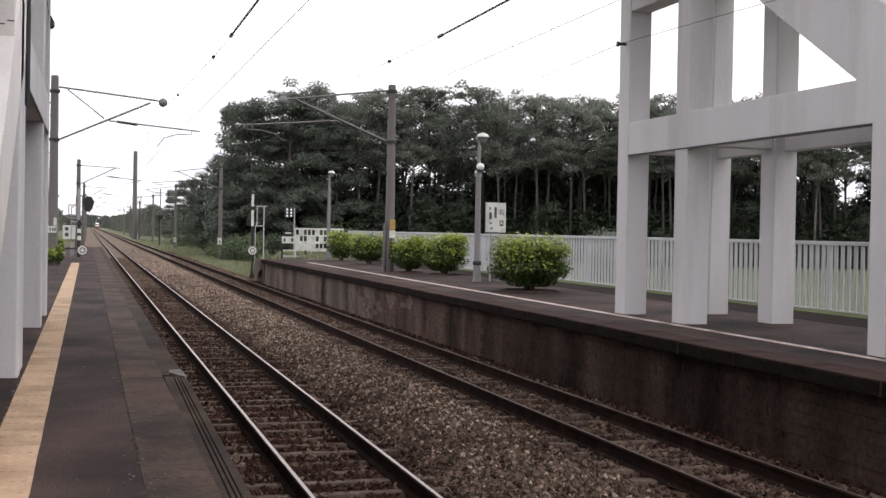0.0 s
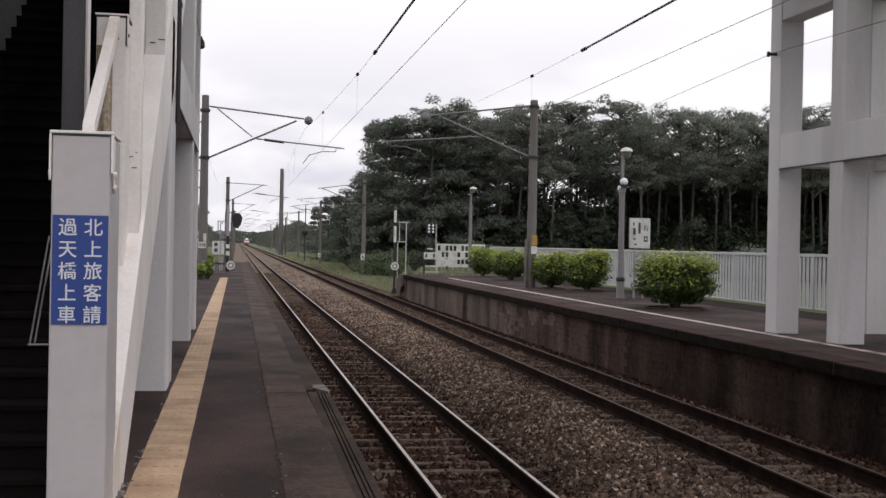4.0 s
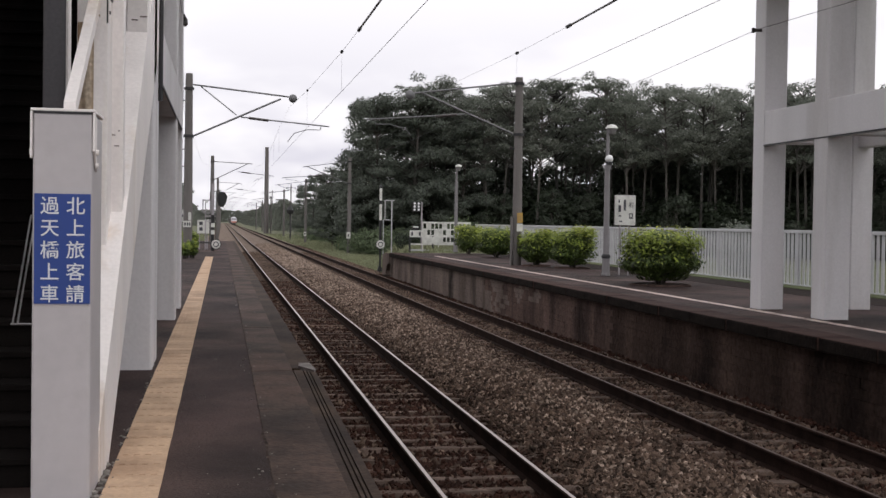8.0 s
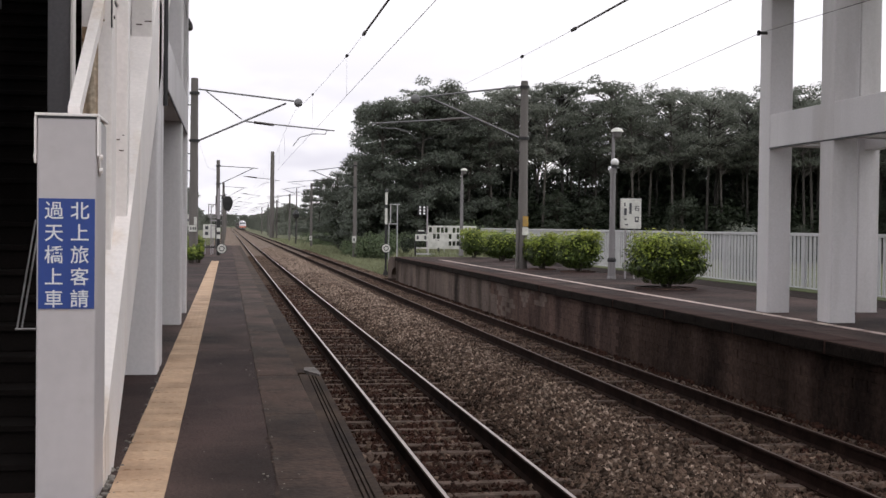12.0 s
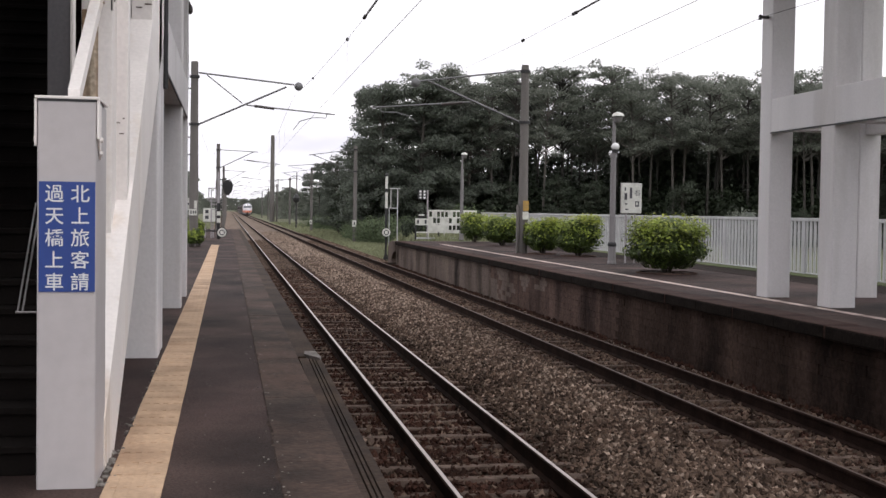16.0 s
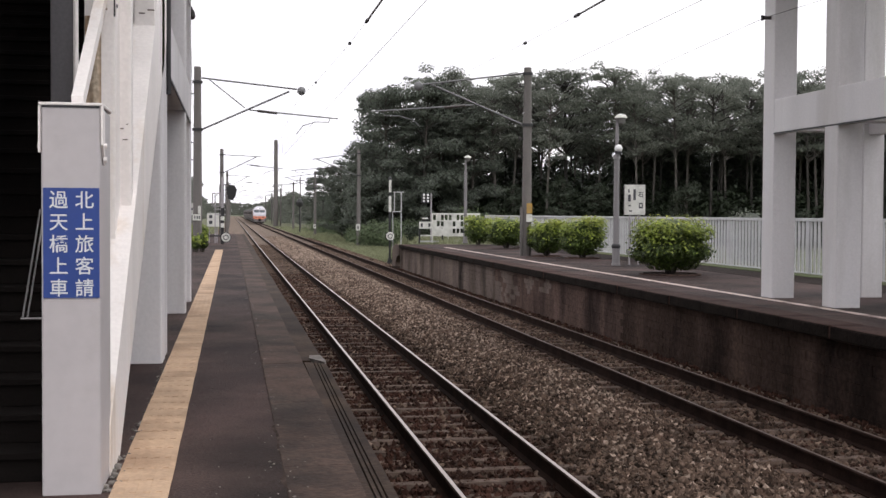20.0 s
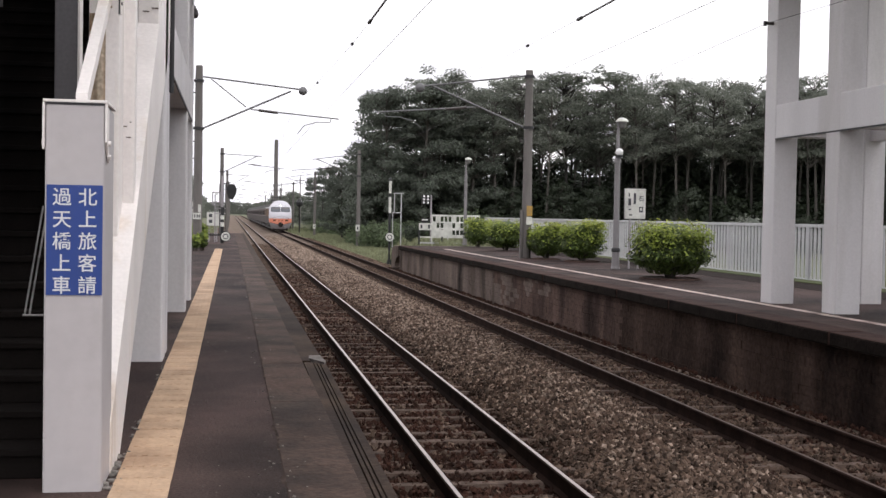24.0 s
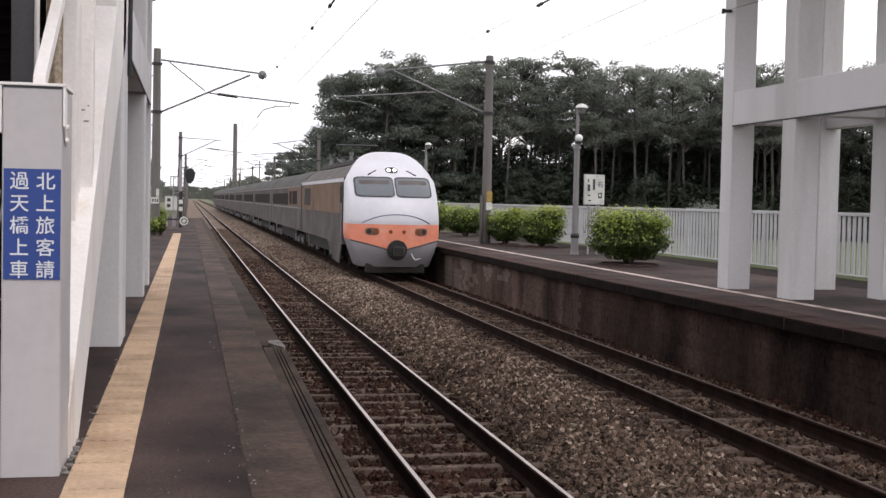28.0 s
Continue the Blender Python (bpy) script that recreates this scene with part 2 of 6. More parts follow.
# Two stone colours lightened for distance: grazing light is put into them.
STONE_PALE = mat("pale_ballast_stone", (0.2594, 0.1995, 0.1603), 0.92, vary=0.2, scale=1.1, fine=40, island=0.6, tint=(0.1396, 0.1012, 0.0792), tint_at=0.52, spec=0.12)
STONE_LIFTED = mat("dusty_ballast_stone", (0.1446, 0.1052, 0.0811), 0.92, vary=0.2, scale=1.1, fine=40, island=0.62, tint=(0.0758, 0.0516, 0.0387), tint_at=0.5, spec=0.1)
STONE_RUSTY = mat("rusty_ballast_stone", (0.0483, 0.0236, 0.0172), 0.95, vary=0.2, scale=1.3, fine=40, island=0.5, tint=(0.0273, 0.0151, 0.0113), tint_at=0.5, spec=0.1)
BED = mat("ballast_bed", (0.1995, 0.1557, 0.1263), 0.98, vary=0.3, scale=1.3, fine=12, bump=1.0, bump_dist=0.05, tint=(0.1247, 0.0934, 0.0747), tint_at=0.5, spec=0.1)
BED_DARK = mat("rusty_track_bed", (0.0630, 0.0359, 0.0271), 0.98, vary=0.4, scale=1.5, fine=14, bump=1.0, bump_dist=0.05, tint=(0.0420, 0.0255, 0.0189), tint_at=0.5, spec=0.08)
GRASS = leaf_mat("grass_blades", (0.225, 0.240, 0.140), 0.5)
SOIL = mat("grassy_soil", (0.095, 0.110, 0.052), 0.95, vary=0.35, scale=0.5, fine=12, bump=0.6, tint=(0.145, 0.122, 0.082), tint_at=0.54)
LAWN = mat("pale_lawn", (0.088, 0.100, 0.036), 0.95, vary=0.3, scale=0.4, fine=14, bump=0.5, tint=(0.062, 0.080, 0.026), tint_at=0.5)
BARK = mat("tree_bark", (0.060, 0.052, 0.045), 0.95, vary=0.35, scale=2.0, fine=20, bump=0.4, random_piece=0.35)
BARK_PALE = mat("pale_tree_bark", (0.068, 0.061, 0.055), 0.95, vary=0.35, scale=1.0, fine=12, bump=0.3, random_piece=0.7)
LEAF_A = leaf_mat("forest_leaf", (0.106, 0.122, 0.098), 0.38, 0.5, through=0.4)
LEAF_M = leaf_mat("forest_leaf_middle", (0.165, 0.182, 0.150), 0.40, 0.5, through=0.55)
# Palest forest leaf, its colour lifted to stand for haze.
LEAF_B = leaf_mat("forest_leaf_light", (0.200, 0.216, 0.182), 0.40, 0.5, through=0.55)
LEAF_C = leaf_mat("scrub_leaf", (0.024, 0.034, 0.018), 0.45)
# The wood's inner shade is put into this leaf's dark colour.
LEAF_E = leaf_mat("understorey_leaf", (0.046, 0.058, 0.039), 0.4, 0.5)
LEAF_D = leaf_mat("roadside_shrub_leaf", (0.115, 0.150, 0.080), 0.45, through=0.35)
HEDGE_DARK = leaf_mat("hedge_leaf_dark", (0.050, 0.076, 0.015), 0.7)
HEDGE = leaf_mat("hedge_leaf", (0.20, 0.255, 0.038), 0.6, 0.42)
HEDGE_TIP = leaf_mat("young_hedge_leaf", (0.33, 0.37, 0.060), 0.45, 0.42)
POLE = mat("spun_concrete_pole", (0.150, 0.138, 0.132), 0.9, vary=0.18, scale=2, fine=40, bump=0.15, tint=(0.085, 0.075, 0.068), streak=True)
FENCE = mat("grey_white_fence_paint", (0.46, 0.46, 0.47), 0.55, vary=0.08, scale=2, fine=40, tint=(0.36, 0.36, 0.36), tint_at=0.6)
LINE_WHITE = mat("worn_pinkish_line", (0.54, 0.43, 0.39), 0.8, vary=0.25, scale=4, fine=60, tint=(0.20, 0.14, 0.12), tint_at=0.55)
BLUE = mat("blue_sign", (0.018, 0.052, 0.24), 0.45, vary=0.06, scale=4, fine=30)
LETTER = mat("white_lettering", (0.66, 0.68, 0.72), 0.5, vary=0.04)
SIGN_WHITE = mat("white_signboard", (0.60, 0.60, 0.56), 0.5, vary=0.1, scale=4, fine=30, tint=(0.40, 0.40, 0.37))
INK = mat("sign_ink", (0.05, 0.05, 0.06), 0.6)
WARN = mat("yellow_warning_wrap", (0.42, 0.25, 0.05), 0.7, vary=0.25, scale=5, tint=(0.30, 0.20, 0.08))
INSUL = mat("brown_insulator", (0.035, 0.028, 0.026), 0.35, vary=0.1)
PORCELAIN = mat("grey_porcelain", (0.13, 0.13, 0.135), 0.35, vary=0.1)
COVER = mat("grey_wire_cover", (0.13, 0.125, 0.125), 0.6, vary=0.15, scale=3, fine=40)
WIRE = mat("dull_wire", (0.045, 0.045, 0.048), 0.5, 0.6, vary=0.1)
LAMP_POLE = mat("weathered_lamp_pole_paint", (0.20, 0.19, 0.195), 0.6, 0.1, vary=0.2, scale=2, fine=40, tint=(0.12, 0.11, 0.11), streak=True)
LAMP_DULL = mat("dirty_lamp_globe", (0.16, 0.155, 0.155), 0.35, vary=0.15)
LAMP_GLASS = mat("frosted_lamp_globe", (0.7, 0.7, 0.7), 0.25, vary=0.03)
T_WHITE = mat("train_white", (0.545, 0.535, 0.58), 0.32, vary=0.05, scale=1.2, fine=8, tint=(0.50, 0.485, 0.53), tint_at=0.58)
T_ORANGE = mat("train_orange", (0.74, 0.25, 0.155), 0.35, vary=0.07, scale=1.2, fine=10, tint=(0.74, 0.36, 0.27), tint_at=0.55)
T_AMBER = mat("train_amber_side", (0.190, 0.130, 0.096), 0.8, vary=0.15, scale=1.2, fine=10, tint=(0.155, 0.105, 0.075), tint_at=0.55, spec=0.08)
T_GREY = mat("train_grey", (0.125, 0.112, 0.110), 0.85, vary=0.15, scale=1.0, fine=10, tint=(0.095, 0.084, 0.081), spec=0.05)
T_ROOF = mat("train_roof", (0.072, 0.068, 0.068), 0.8, vary=0.25, scale=1.0, fine=10, spec=0.15)
T_GLASS = mat("train_dark_glass", (0.085, 0.095, 0.112), 0.08, vary=0.05, spec=0.8)
T_SKIRT = mat("train_skirt_grey", (0.26, 0.25, 0.265), 0.4, vary=0.08, scale=1.0, fine=10, tint=(0.19, 0.18, 0.18))
T_STRIPE = mat("train_pale_stripe", (0.26, 0.24, 0.238), 0.8, vary=0.1, scale=1.5, spec=0.05)
T_DOOR = mat("train_door_grey", (0.155, 0.14, 0.138), 0.8, vary=0.1, scale=1.5, spec=0.05)
T_GLASS_B = mat("train_window_band", (0.042, 0.034, 0.034), 0.9, vary=0.05, spec=0.03)
T_BLUE = mat("train_blue_stripe", (0.05, 0.06, 0.14), 0.4)
T_LAMP = mat("lamp_housing_brown", (0.16, 0.075, 0.045), 0.3, vary=0.1)
UNDER = mat("dusty_underframe", (0.022, 0.019, 0.017), 0.9, vary=0.3, scale=3, fine=20)
HEADLIGHT = mat("headlight_lit", (0.9, 0.9, 0.85), 0.2, emit=(1.0, 0.97, 0.9), emit_k=4.0)
TAIL = mat("marker_lamp", (0.20, 0.07, 0.03), 0.2)
DRY_LEAF = mat("rubble_litter", (0.16, 0.145, 0.13), 0.9, vary=0.3, island=0.6)


# ---- mesh helpers ----
def part(name, bm, material, parent=None, label="", smooth=False):
    me = bpy.data.meshes.new(name)
    bm.to_mesh(me)
    bm.free()
    for mm in material if isinstance(material, (list, tuple)) else [material]:
        me.materials.append(mm)
    if smooth:
        me.shade_smooth()
    ob = new(name, me)
    if parent is not None:
        ob.parent = parent
    if label:
        ob["label"] = label
    return ob


def again(ob, m, parent=None):
    """One more piece on the same mesh."""
    o = new(ob.name.split(".")[0], ob.data)
    o.matrix_basis = m
    o.parent = parent if parent is not None else ob.parent
    return o


def thing(name, m=None, label="", category="", group="", kind=""):
    e = new(name)
    e.empty_display_size = 0.2
    if m is not None:
        e.matrix_basis = m
    return tagged(e, label, category, group, kind)


def add_box(bm, x0, x1, y0, y1, z0, z1, bevel=0.0):
    r = bmesh.ops.create_cube(bm, size=1.0, matrix=Matrix.LocRotScale(((x0 + x1) / 2, (y0 + y1) / 2, (z0 + z1) / 2), None, (x1 - x0, y1 - y0, z1 - z0)))
    if bevel:
        es = list({e for v in r["verts"] for e in v.link_edges})
        bmesh.ops.bevel(bm, geom=es, offset=bevel, segments=2, affect="EDGES", profile=0.5)
    return bm


def box(x0, x1, y0, y1, z0, z1, bevel=0.0):
    return add_box(bmesh.new(), x0, x1, y0, y1, z0, z1, bevel)


def add_rod(bm, a, b, r0, r1=None, seg=10):
    a, b = Vector(a), Vector(b)
    d = b - a
    m = Matrix.Translation((a + b) / 2) @ d.to_track_quat("Z", "Y").to_matrix().to_4x4()
    bmesh.ops.create_cone(bm, cap_ends=True, segments=seg, radius1=r0, radius2=r0 if r1 is None else r1, depth=d.length, matrix=m)
    return bm


def rod(a, b, r0, r1=None, seg=10):
    return add_rod(bmesh.new(), a, b, r0, r1, seg)


def add_path(bm, pts, r, seg=6):
    for p, q in zip(pts, pts[1:]):
        add_rod(bm, p, q, r, None, seg)
    return bm


def tube(pts, r, seg=6):
    """One unbroken tube through the points."""
    bm = bmesh.new()
    pts = [Vector(p) for p in pts]
    rings = []
    for i, p in enumerate(pts):
        d = (pts[min(i + 1, len(pts) - 1)] - pts[max(i - 1, 0)]).normalized()
        q = d.to_track_quat("Z", "Y")
        rings.append([bm.verts.new(p + q @ Vector((r * math.cos(2 * math.pi * k / seg), r * math.sin(2 * math.pi * k / seg), 0))) for k in range(seg)])
    for a, b in zip(rings, rings[1:]):
        for k in range(seg):
            bm.faces.new((a[k], a[(k + 1) % seg], b[(k + 1) % seg], b[k]))
    bm.faces.new(rings[0][::-1])
    bm.faces.new(rings[-1])
    return bm


def lathe(profile, seg=16, centre=(0, 0)):
    """A turned body from (radius, z) pairs."""
    bm = bmesh.new()
    rings = []
    for r, z in profile:
        rings.append([bm.verts.new((centre[0] + r * math.cos(2 * math.pi * i / seg), centre[1] + r * math.sin(2 * math.pi * i / seg), z)) for i in range(seg)])
    for a, b in zip(rings, rings[1:]):
        for i in range(seg):
            bm.faces.new((a[i], a[(i + 1) % seg], b[(i + 1) % seg], b[i]))
    bm.faces.new(rings[0][::-1])
    bm.faces.new(rings[-1])
    return bm


def prism(outline, lo, hi, axis="x"):
    """A closed outline drawn out between lo and hi along an axis. The outline's pairs are the other two axes in order."""
    bm = bmesh.new()
    def at(p, v):
        return {"x": (v, p[0], p[1]), "y": (p[0], v, p[1]), "z": (p[0], p[1], v)}[axis]
    a = [bm.verts.new(at(p, lo)) for p in outline]
    b = [bm.verts.new(at(p, hi)) for p in outline]
    n = len(outline)
    bm.faces.new(a)
    bm.faces.new(b[::-1])
    for i in range(n):
        bm.faces.new((a[i], b[i], b[(i + 1) % n], a[(i + 1) % n]))
    bmesh.ops.recalc_face_normals(bm, faces=bm.faces)
    return bm


def mesh_from_arrays(name, verts, faces, material, parent=None, per=3):
    """A large mesh from numpy arrays; every face has the same number of corners."""
    me = bpy.data.meshes.new(name)
    me.vertices.add(len(verts))
    me.vertices.foreach_set("co", np.asarray(verts, np.float32).ravel())
    k = len(faces)
    me.loops.add(k * per)
    me.loops.foreach_set("vertex_index", np.asarray(faces, np.int32).ravel())
    me.polygons.add(k)
    me.polygons.foreach_set("loop_start", np.arange(0, k * per, per, dtype=np.int32))
    me.update(calc_edges=True)
    me.shade_flat()
    me.materials.append(material)
    ob = new(name, me)
    if parent is not None:
        ob.parent = parent
    return ob


def leaf_cloud(rng, centres, radii, count, size, up=0.3, square=1.0, sharp=False, flat=1.0, wild=0.5):
    """Small bent leaves scattered near the skin of many clumps: vertices and quads."""
    centres, radii = np.asarray(centres, float), np.asarray(radii, float)
    w = radii[:, 0] * radii[:, 1] + radii[:, 0] * radii[:, 2]
    pick = rng.choice(len(centres), count, p=w / w.sum())
    d = rng.normal(size=(count, 3))
    d /= np.linalg.norm(d, axis=1)[:, None]
    if square != 1.0:
        d = np.sign(d) * np.abs(d) ** square
    d[:, 2] = np.where(d[:, 2] < 0, d[:, 2] * flat, d[:, 2])
    rad = rng.uniform(0.55, 1.06, count)[:, None]
    p = centres[pick] + d * radii[pick] * rad
    nrm = d * 0.8 + rng.normal(size=(count, 3)) * wild + np.array([0, 0, up])
    nrm /= np.linalg.norm(nrm, axis=1)[:, None]
    ref = rng.normal(size=(count, 3))
    a = np.cross(nrm, ref)
    a /= np.linalg.norm(a, axis=1)[:, None]
    b = np.cross(nrm, a)
    s = size * rng.uniform(0.6, 1.3, count)[:, None]
    if sharp:
        v = np.stack([p - a * s, p + a * s * 0.8, p + b * s * 0.95 + nrm * s * 0.15], 1).reshape(-1, 3)
        return v, np.arange(count * 3).reshape(-1, 3)
    v = np.stack([p - a * s, p - b * s * 0.55 + nrm * s * 0.15, p + a * s, p + b * s * 0.55 + nrm * s * 0.15], 1).reshape(-1, 3)
    f = np.arange(count * 4).reshape(-1, 4)
    return v, f

# ---- ground, platforms and tracks ----
P = 0.95            # platform height over the rail heads
T1, T2 = 0.566, 4.46  # the two track centres
EDGE_R = 5.91
rng = np.random.default_rng(7)


def ground_sheet():
    xs = np.concatenate([[-2500, -900, -300, -120, -60, -30], np.arange(-18, 90, 4.0), [110, 150, 300, 900, 2500]])
    ys = np.concatenate([[-2500, -600, -150, -50], np.arange(-20, 200, 5.0), np.arange(200, 900, 50.0), [1200, 2500, 4500]])
    v = [(x, y, -0.45 + (0.18 * noise.noise(Vector((x * 0.11, y * 0.11, 0))) if (x > 8 or x < -4) and abs(x) < 100 else 0)) for x in xs for y in ys]
    n = len(ys)
    f = [(i * n + j, (i + 1) * n + j, (i + 1) * n + j + 1, i * n + j + 1) for i in range(len(xs) - 1) for j in range(n - 1)]
    return tagged(mesh_from_arrays("ground", v, f, SOIL, per=4), "rough grassy ground beside the railway", "ground", kind="structure")


ground_sheet()

# ballast bed with shoulders
bed = part("ballast_bed", prism([(-4.6, -0.6), (-3.4, -0.262), (6.0, -0.262), (6.8, -0.6)], -60, 940, "y"), BED)
tagged(bed, "brown-grey stone ballast bed under both tracks", "ballast", kind="structure")

for c in (0.566, 4.46):
    tagged(part("track_bed", box(c - 1.35, c + 1.05, -60, 70, -0.3, -0.252), BED_DARK), "rust-darkened ballast under the rails", "ballast", kind="structure")


def stones(name, x0, x1, y0, y1, count, size, material, base, crown, power=1.25):
    """Broken stones, each an uneven eight-sided lump."""
    k = count
    x, y = rng.uniform(x0, x1, k), y0 + (y1 - y0) * rng.uniform(0, 1, k) ** power
    c = np.stack([x, y, base + crown * np.sin(np.pi * (x - x0) / (x1 - x0)) + rng.uniform(-0.012, 0.022, k)], 1)
    o = np.array([(1, 0, 0), (0, 1, 0), (-1, 0, 0), (0, -1, 0), (0, 0, 1), (0, 0, -1)], float)
    s = size * rng.uniform(0.6, 1.35, (k, 1, 1)) * rng.uniform(0.65, 1.2, (k, 1, 3))
    a = rng.uniform(0, 2 * np.pi, k)
    v = o[None] * s + rng.normal(0, size * 0.16, (k, 6, 3))
    tilt = rng.uniform(-0.7, 0.7, k)
    v = np.stack([v[..., 0], v[..., 1] * np.cos(tilt)[:, None] - v[..., 2] * np.sin(tilt)[:, None], v[..., 1] * np.sin(tilt)[:, None] + v[..., 2] * np.cos(tilt)[:, None]], -1)
    v = np.stack([v[..., 0] * np.cos(a)[:, None] - v[..., 1] * np.sin(a)[:, None], v[..., 0] * np.sin(a)[:, None] + v[..., 1] * np.cos(a)[:, None], v[..., 2]], -1)
    v = (v + c[:, None]).reshape(-1, 3)
    t = np.array([(0, 1, 4), (1, 2, 4), (2, 3, 4), (3, 0, 4), (1, 0, 5), (2, 1, 5), (3, 2, 5), (0, 3, 5)])
    f = (t[None] + 6 * np.arange(k)[:, None, None]).reshape(-1, 3)
    return mesh_from_arrays(name, v, f, material)



LOOSE = "loose grey-brown ballast stones between the tracks"
tagged(stones("ballast_stones", 1.58, 3.46, 3, 66, 36000, 0.035, STONE, -0.19, 0.13), LOOSE, "ballast", kind="stuff")
tagged(stones("pale_ballast_stones", 1.58, 3.50, 9, 62, 20000, 0.034, STONE_PALE, -0.186, 0.13, 0.68), "paler ballast stones farther along the line", "ballast", kind="stuff")
tagged(stones("pale_ballast_stones", 1.55, 3.50, 62, 130, 7000, 0.06, STONE_PALE, -0.190, 0.13), "paler ballast stones farther along the line", "ballast", kind="stuff")
tagged(stones("ballast_stones", 1.45, 3.58, 3, 40, 14000, 0.028, STONE, -0.19, 0.13), LOOSE, "ballast", kind="stuff")
tagged(stones("rusty_ballast_stones", -1.05, 1.55, 3, 52, 32000, 0.034, STONE_RUSTY, -0.222, 0.012), "rust-stained ballast stones along the near track", "ballast", kind="stuff")
tagged(stones("rusty_ballast_stones", 3.45, 6.0, 3, 60, 17000, 0.036, STONE_RUSTY, -0.231, 0.012), "rust-stained ballast stones along the far track", "ballast", kind="stuff")
tagged(stones("brown_ballast_stones", 3.5, 5.7, 3, 60, 22000, 0.036, STONE, -0.218, 0.014), "brown ballast stones among the far track's sleepers", "ballast", kind="stuff")
tagged(stones("shoulder_stones", 5.5, 6.35, 60, 130, 4500, 0.045, STONE_LIFTED, -0.262, 0.01), "scattered ballast stones on the line's shoulder", "ballast", kind="stuff")
# Lightened stones thicken with distance, in place of light grazing the ballast.
for c in (T1, T2):
    tagged(stones("dusty_ballast_stones", c - 1.4, c + 1.2, 8, 100, 14000, 0.040, STONE_LIFTED, -0.228, 0.015, 0.8), "brown ballast stones among the sleepers, lightened along the line", "ballast", kind="stuff")


def rail_mesh():
    o = [(-0.0635, -0.185), (0.0635, -0.185), (0.0635, -0.172), (0.012, -0.152), (0.010, -0.042), (0.034, -0.030), (0.034, -0.010), (0.019, 0.0),
         (-0.019, 0.0), (-0.034, -0.010), (-0.034, -0.030), (-0.010, -0.042), (-0.012, -0.152), (-0.0635, -0.172)]
    bm = prism(o, -60, 940, "y")
    for f in bm.faces:
        if f.normal.z > 0.97 and f.calc_center_median().z > -0.004:
            f.material_index = 1
    return bm


def track(centre, top, label):
    tr = thing("railway_track", pose(centre, 0, 0), label, "railway track", kind="structure")
    r = part("rail", rail_mesh(), [RAIL_SIDE, top], tr)
    r.matrix_basis = pose(-0.566, 0, 0)
    again(r, pose(0.566, 0, 0), tr)
    return tr


track_near = track(T1, RAIL_TOP, "near track with polished steel rails on concrete sleepers")
track_far = track(T2, RAIL_DULL, "far track with dull brown rails on concrete sleepers")


def platforms():
    # near platform, with a concrete margin along its edge and a ramp at its far end
    a = part("platform_near", prism([(-60, -0.6), (-60, P), (84, P), (96, -0.1), (96, -0.6)], -12.0, -1.66, "x"), ASPHALT)
    tagged(a, "worn dark asphalt platform surface", "platform", kind="structure")
    m = thing("platform_margin", pose(0, 0, 0), "brownish concrete margin slabs along the platform edge", "platform", kind="structure")
    part("base", prism([(-60, -0.6), (-60, P - 0.02), (84, P - 0.02), (96, -0.1), (96, -0.6)], -1.66, -1.30, "x"), CONC_EDGE, m)
    slab = part("slab", box(-1.6595, -1.26, 0.001, 2.399, P - 0.06, P + 0.003, 0.002), CONC_SLAB, m)
    slab.matrix_basis = pose(0, -7.4, 0)
    rs = random.Random(31)
    for i in range(1, 38):
        again(slab, pose(0, -7.4 + 2.4 * i, rs.uniform(-0.002, 0.001)), m)
    # dirt packed into the joint beside the slabs
    bm = bmesh.new()
    last = None
    for i in range(700):
        y = 4.0 + 0.06 * i + 0.00002 * i * i
        w0, w1 = 0.001 + 0.034 * max(0, noise.noise(Vector((0, y * 3.1, 3)))), 0.001 + 0.030 * max(0, noise.noise(Vector((5, y * 1.7, 9))))
        row = [bm.verts.new((-1.66 - w0, y, P + 0.0055)), bm.verts.new((-1.656 + w1, y, P + 0.0085))]
        if last:
            bm.faces.new((last[0], last[1], row[1], row[0]))
        last = row
    tagged(part("joint_dirt", bm, JOINT), "dark dirt packed into the joint along the slabs", "dirt", kind="structure")
    e = part("platform_edge", prism([(12.0, -0.6), (12.0, P), (84, P), (96, -0.1), (96, -0.6)], -1.30, -1.05, "x"), CONC_EDGE)
    tagged(e, "dark stained concrete platform edge", "platform", kind="structure")
    w = part("platform_wall_near", box(-1.30, -1.14, -60, 12.0, -0.6, P - 0.06), CONC_WALL)
    tagged(w, "dark stained wall under the near platform edge", "platform", kind="structure")
    g = thing("edge_boards", pose(0, 0, 0), "four worn brown boards with dark grooves along the platform edge", "platform edging", kind="structure")
    g.matrix_basis = pose(-1.20, 6.0, 0, 0, 0, -0.62)
    for x0, x1 in ((-0.11, -0.024), (-0.015, 0.008), (0.017, 0.036), (0.045, 0.10)):
        part("board", box(x0, x1, -20, 5.9, P - 0.075, P - 0.002, 0.003), CONC_EDGE, g)
    k = part("kerb_stone", prism([(-1.17, 12.3), (-1.19, 12.05), (-1.06, 11.72), (-1.04, 11.78), (-1.06, 12.3)], P - 0.08, P + 0.02, "z"), KERB)
    tagged(k, "small pale concrete block at the platform edge", "kerb stone")
    # far platform with its retaining wall
    f = part("platform_far", prism([(-60, -0.6), (-60, P), (57.2, P), (57.2, -0.6)], EDGE_R + 0.52, 11.55, "x"), ASPHALT)
    tagged(f, "dark asphalt surface of the far platform", "platform", kind="structure")
    c = part("platform_wall_core", box(EDGE_R + 0.30, EDGE_R + 0.52, -60, 57.2, -0.6, P - 0.02), CONC_WALL)
    tagged(c, "dark backing of the far platform wall", "platform wall", kind="structure")
    ln = part("platform_line", box(7.22, 7.37, -40, 52.2, P + 0.001, P + 0.006), LINE_WHITE)
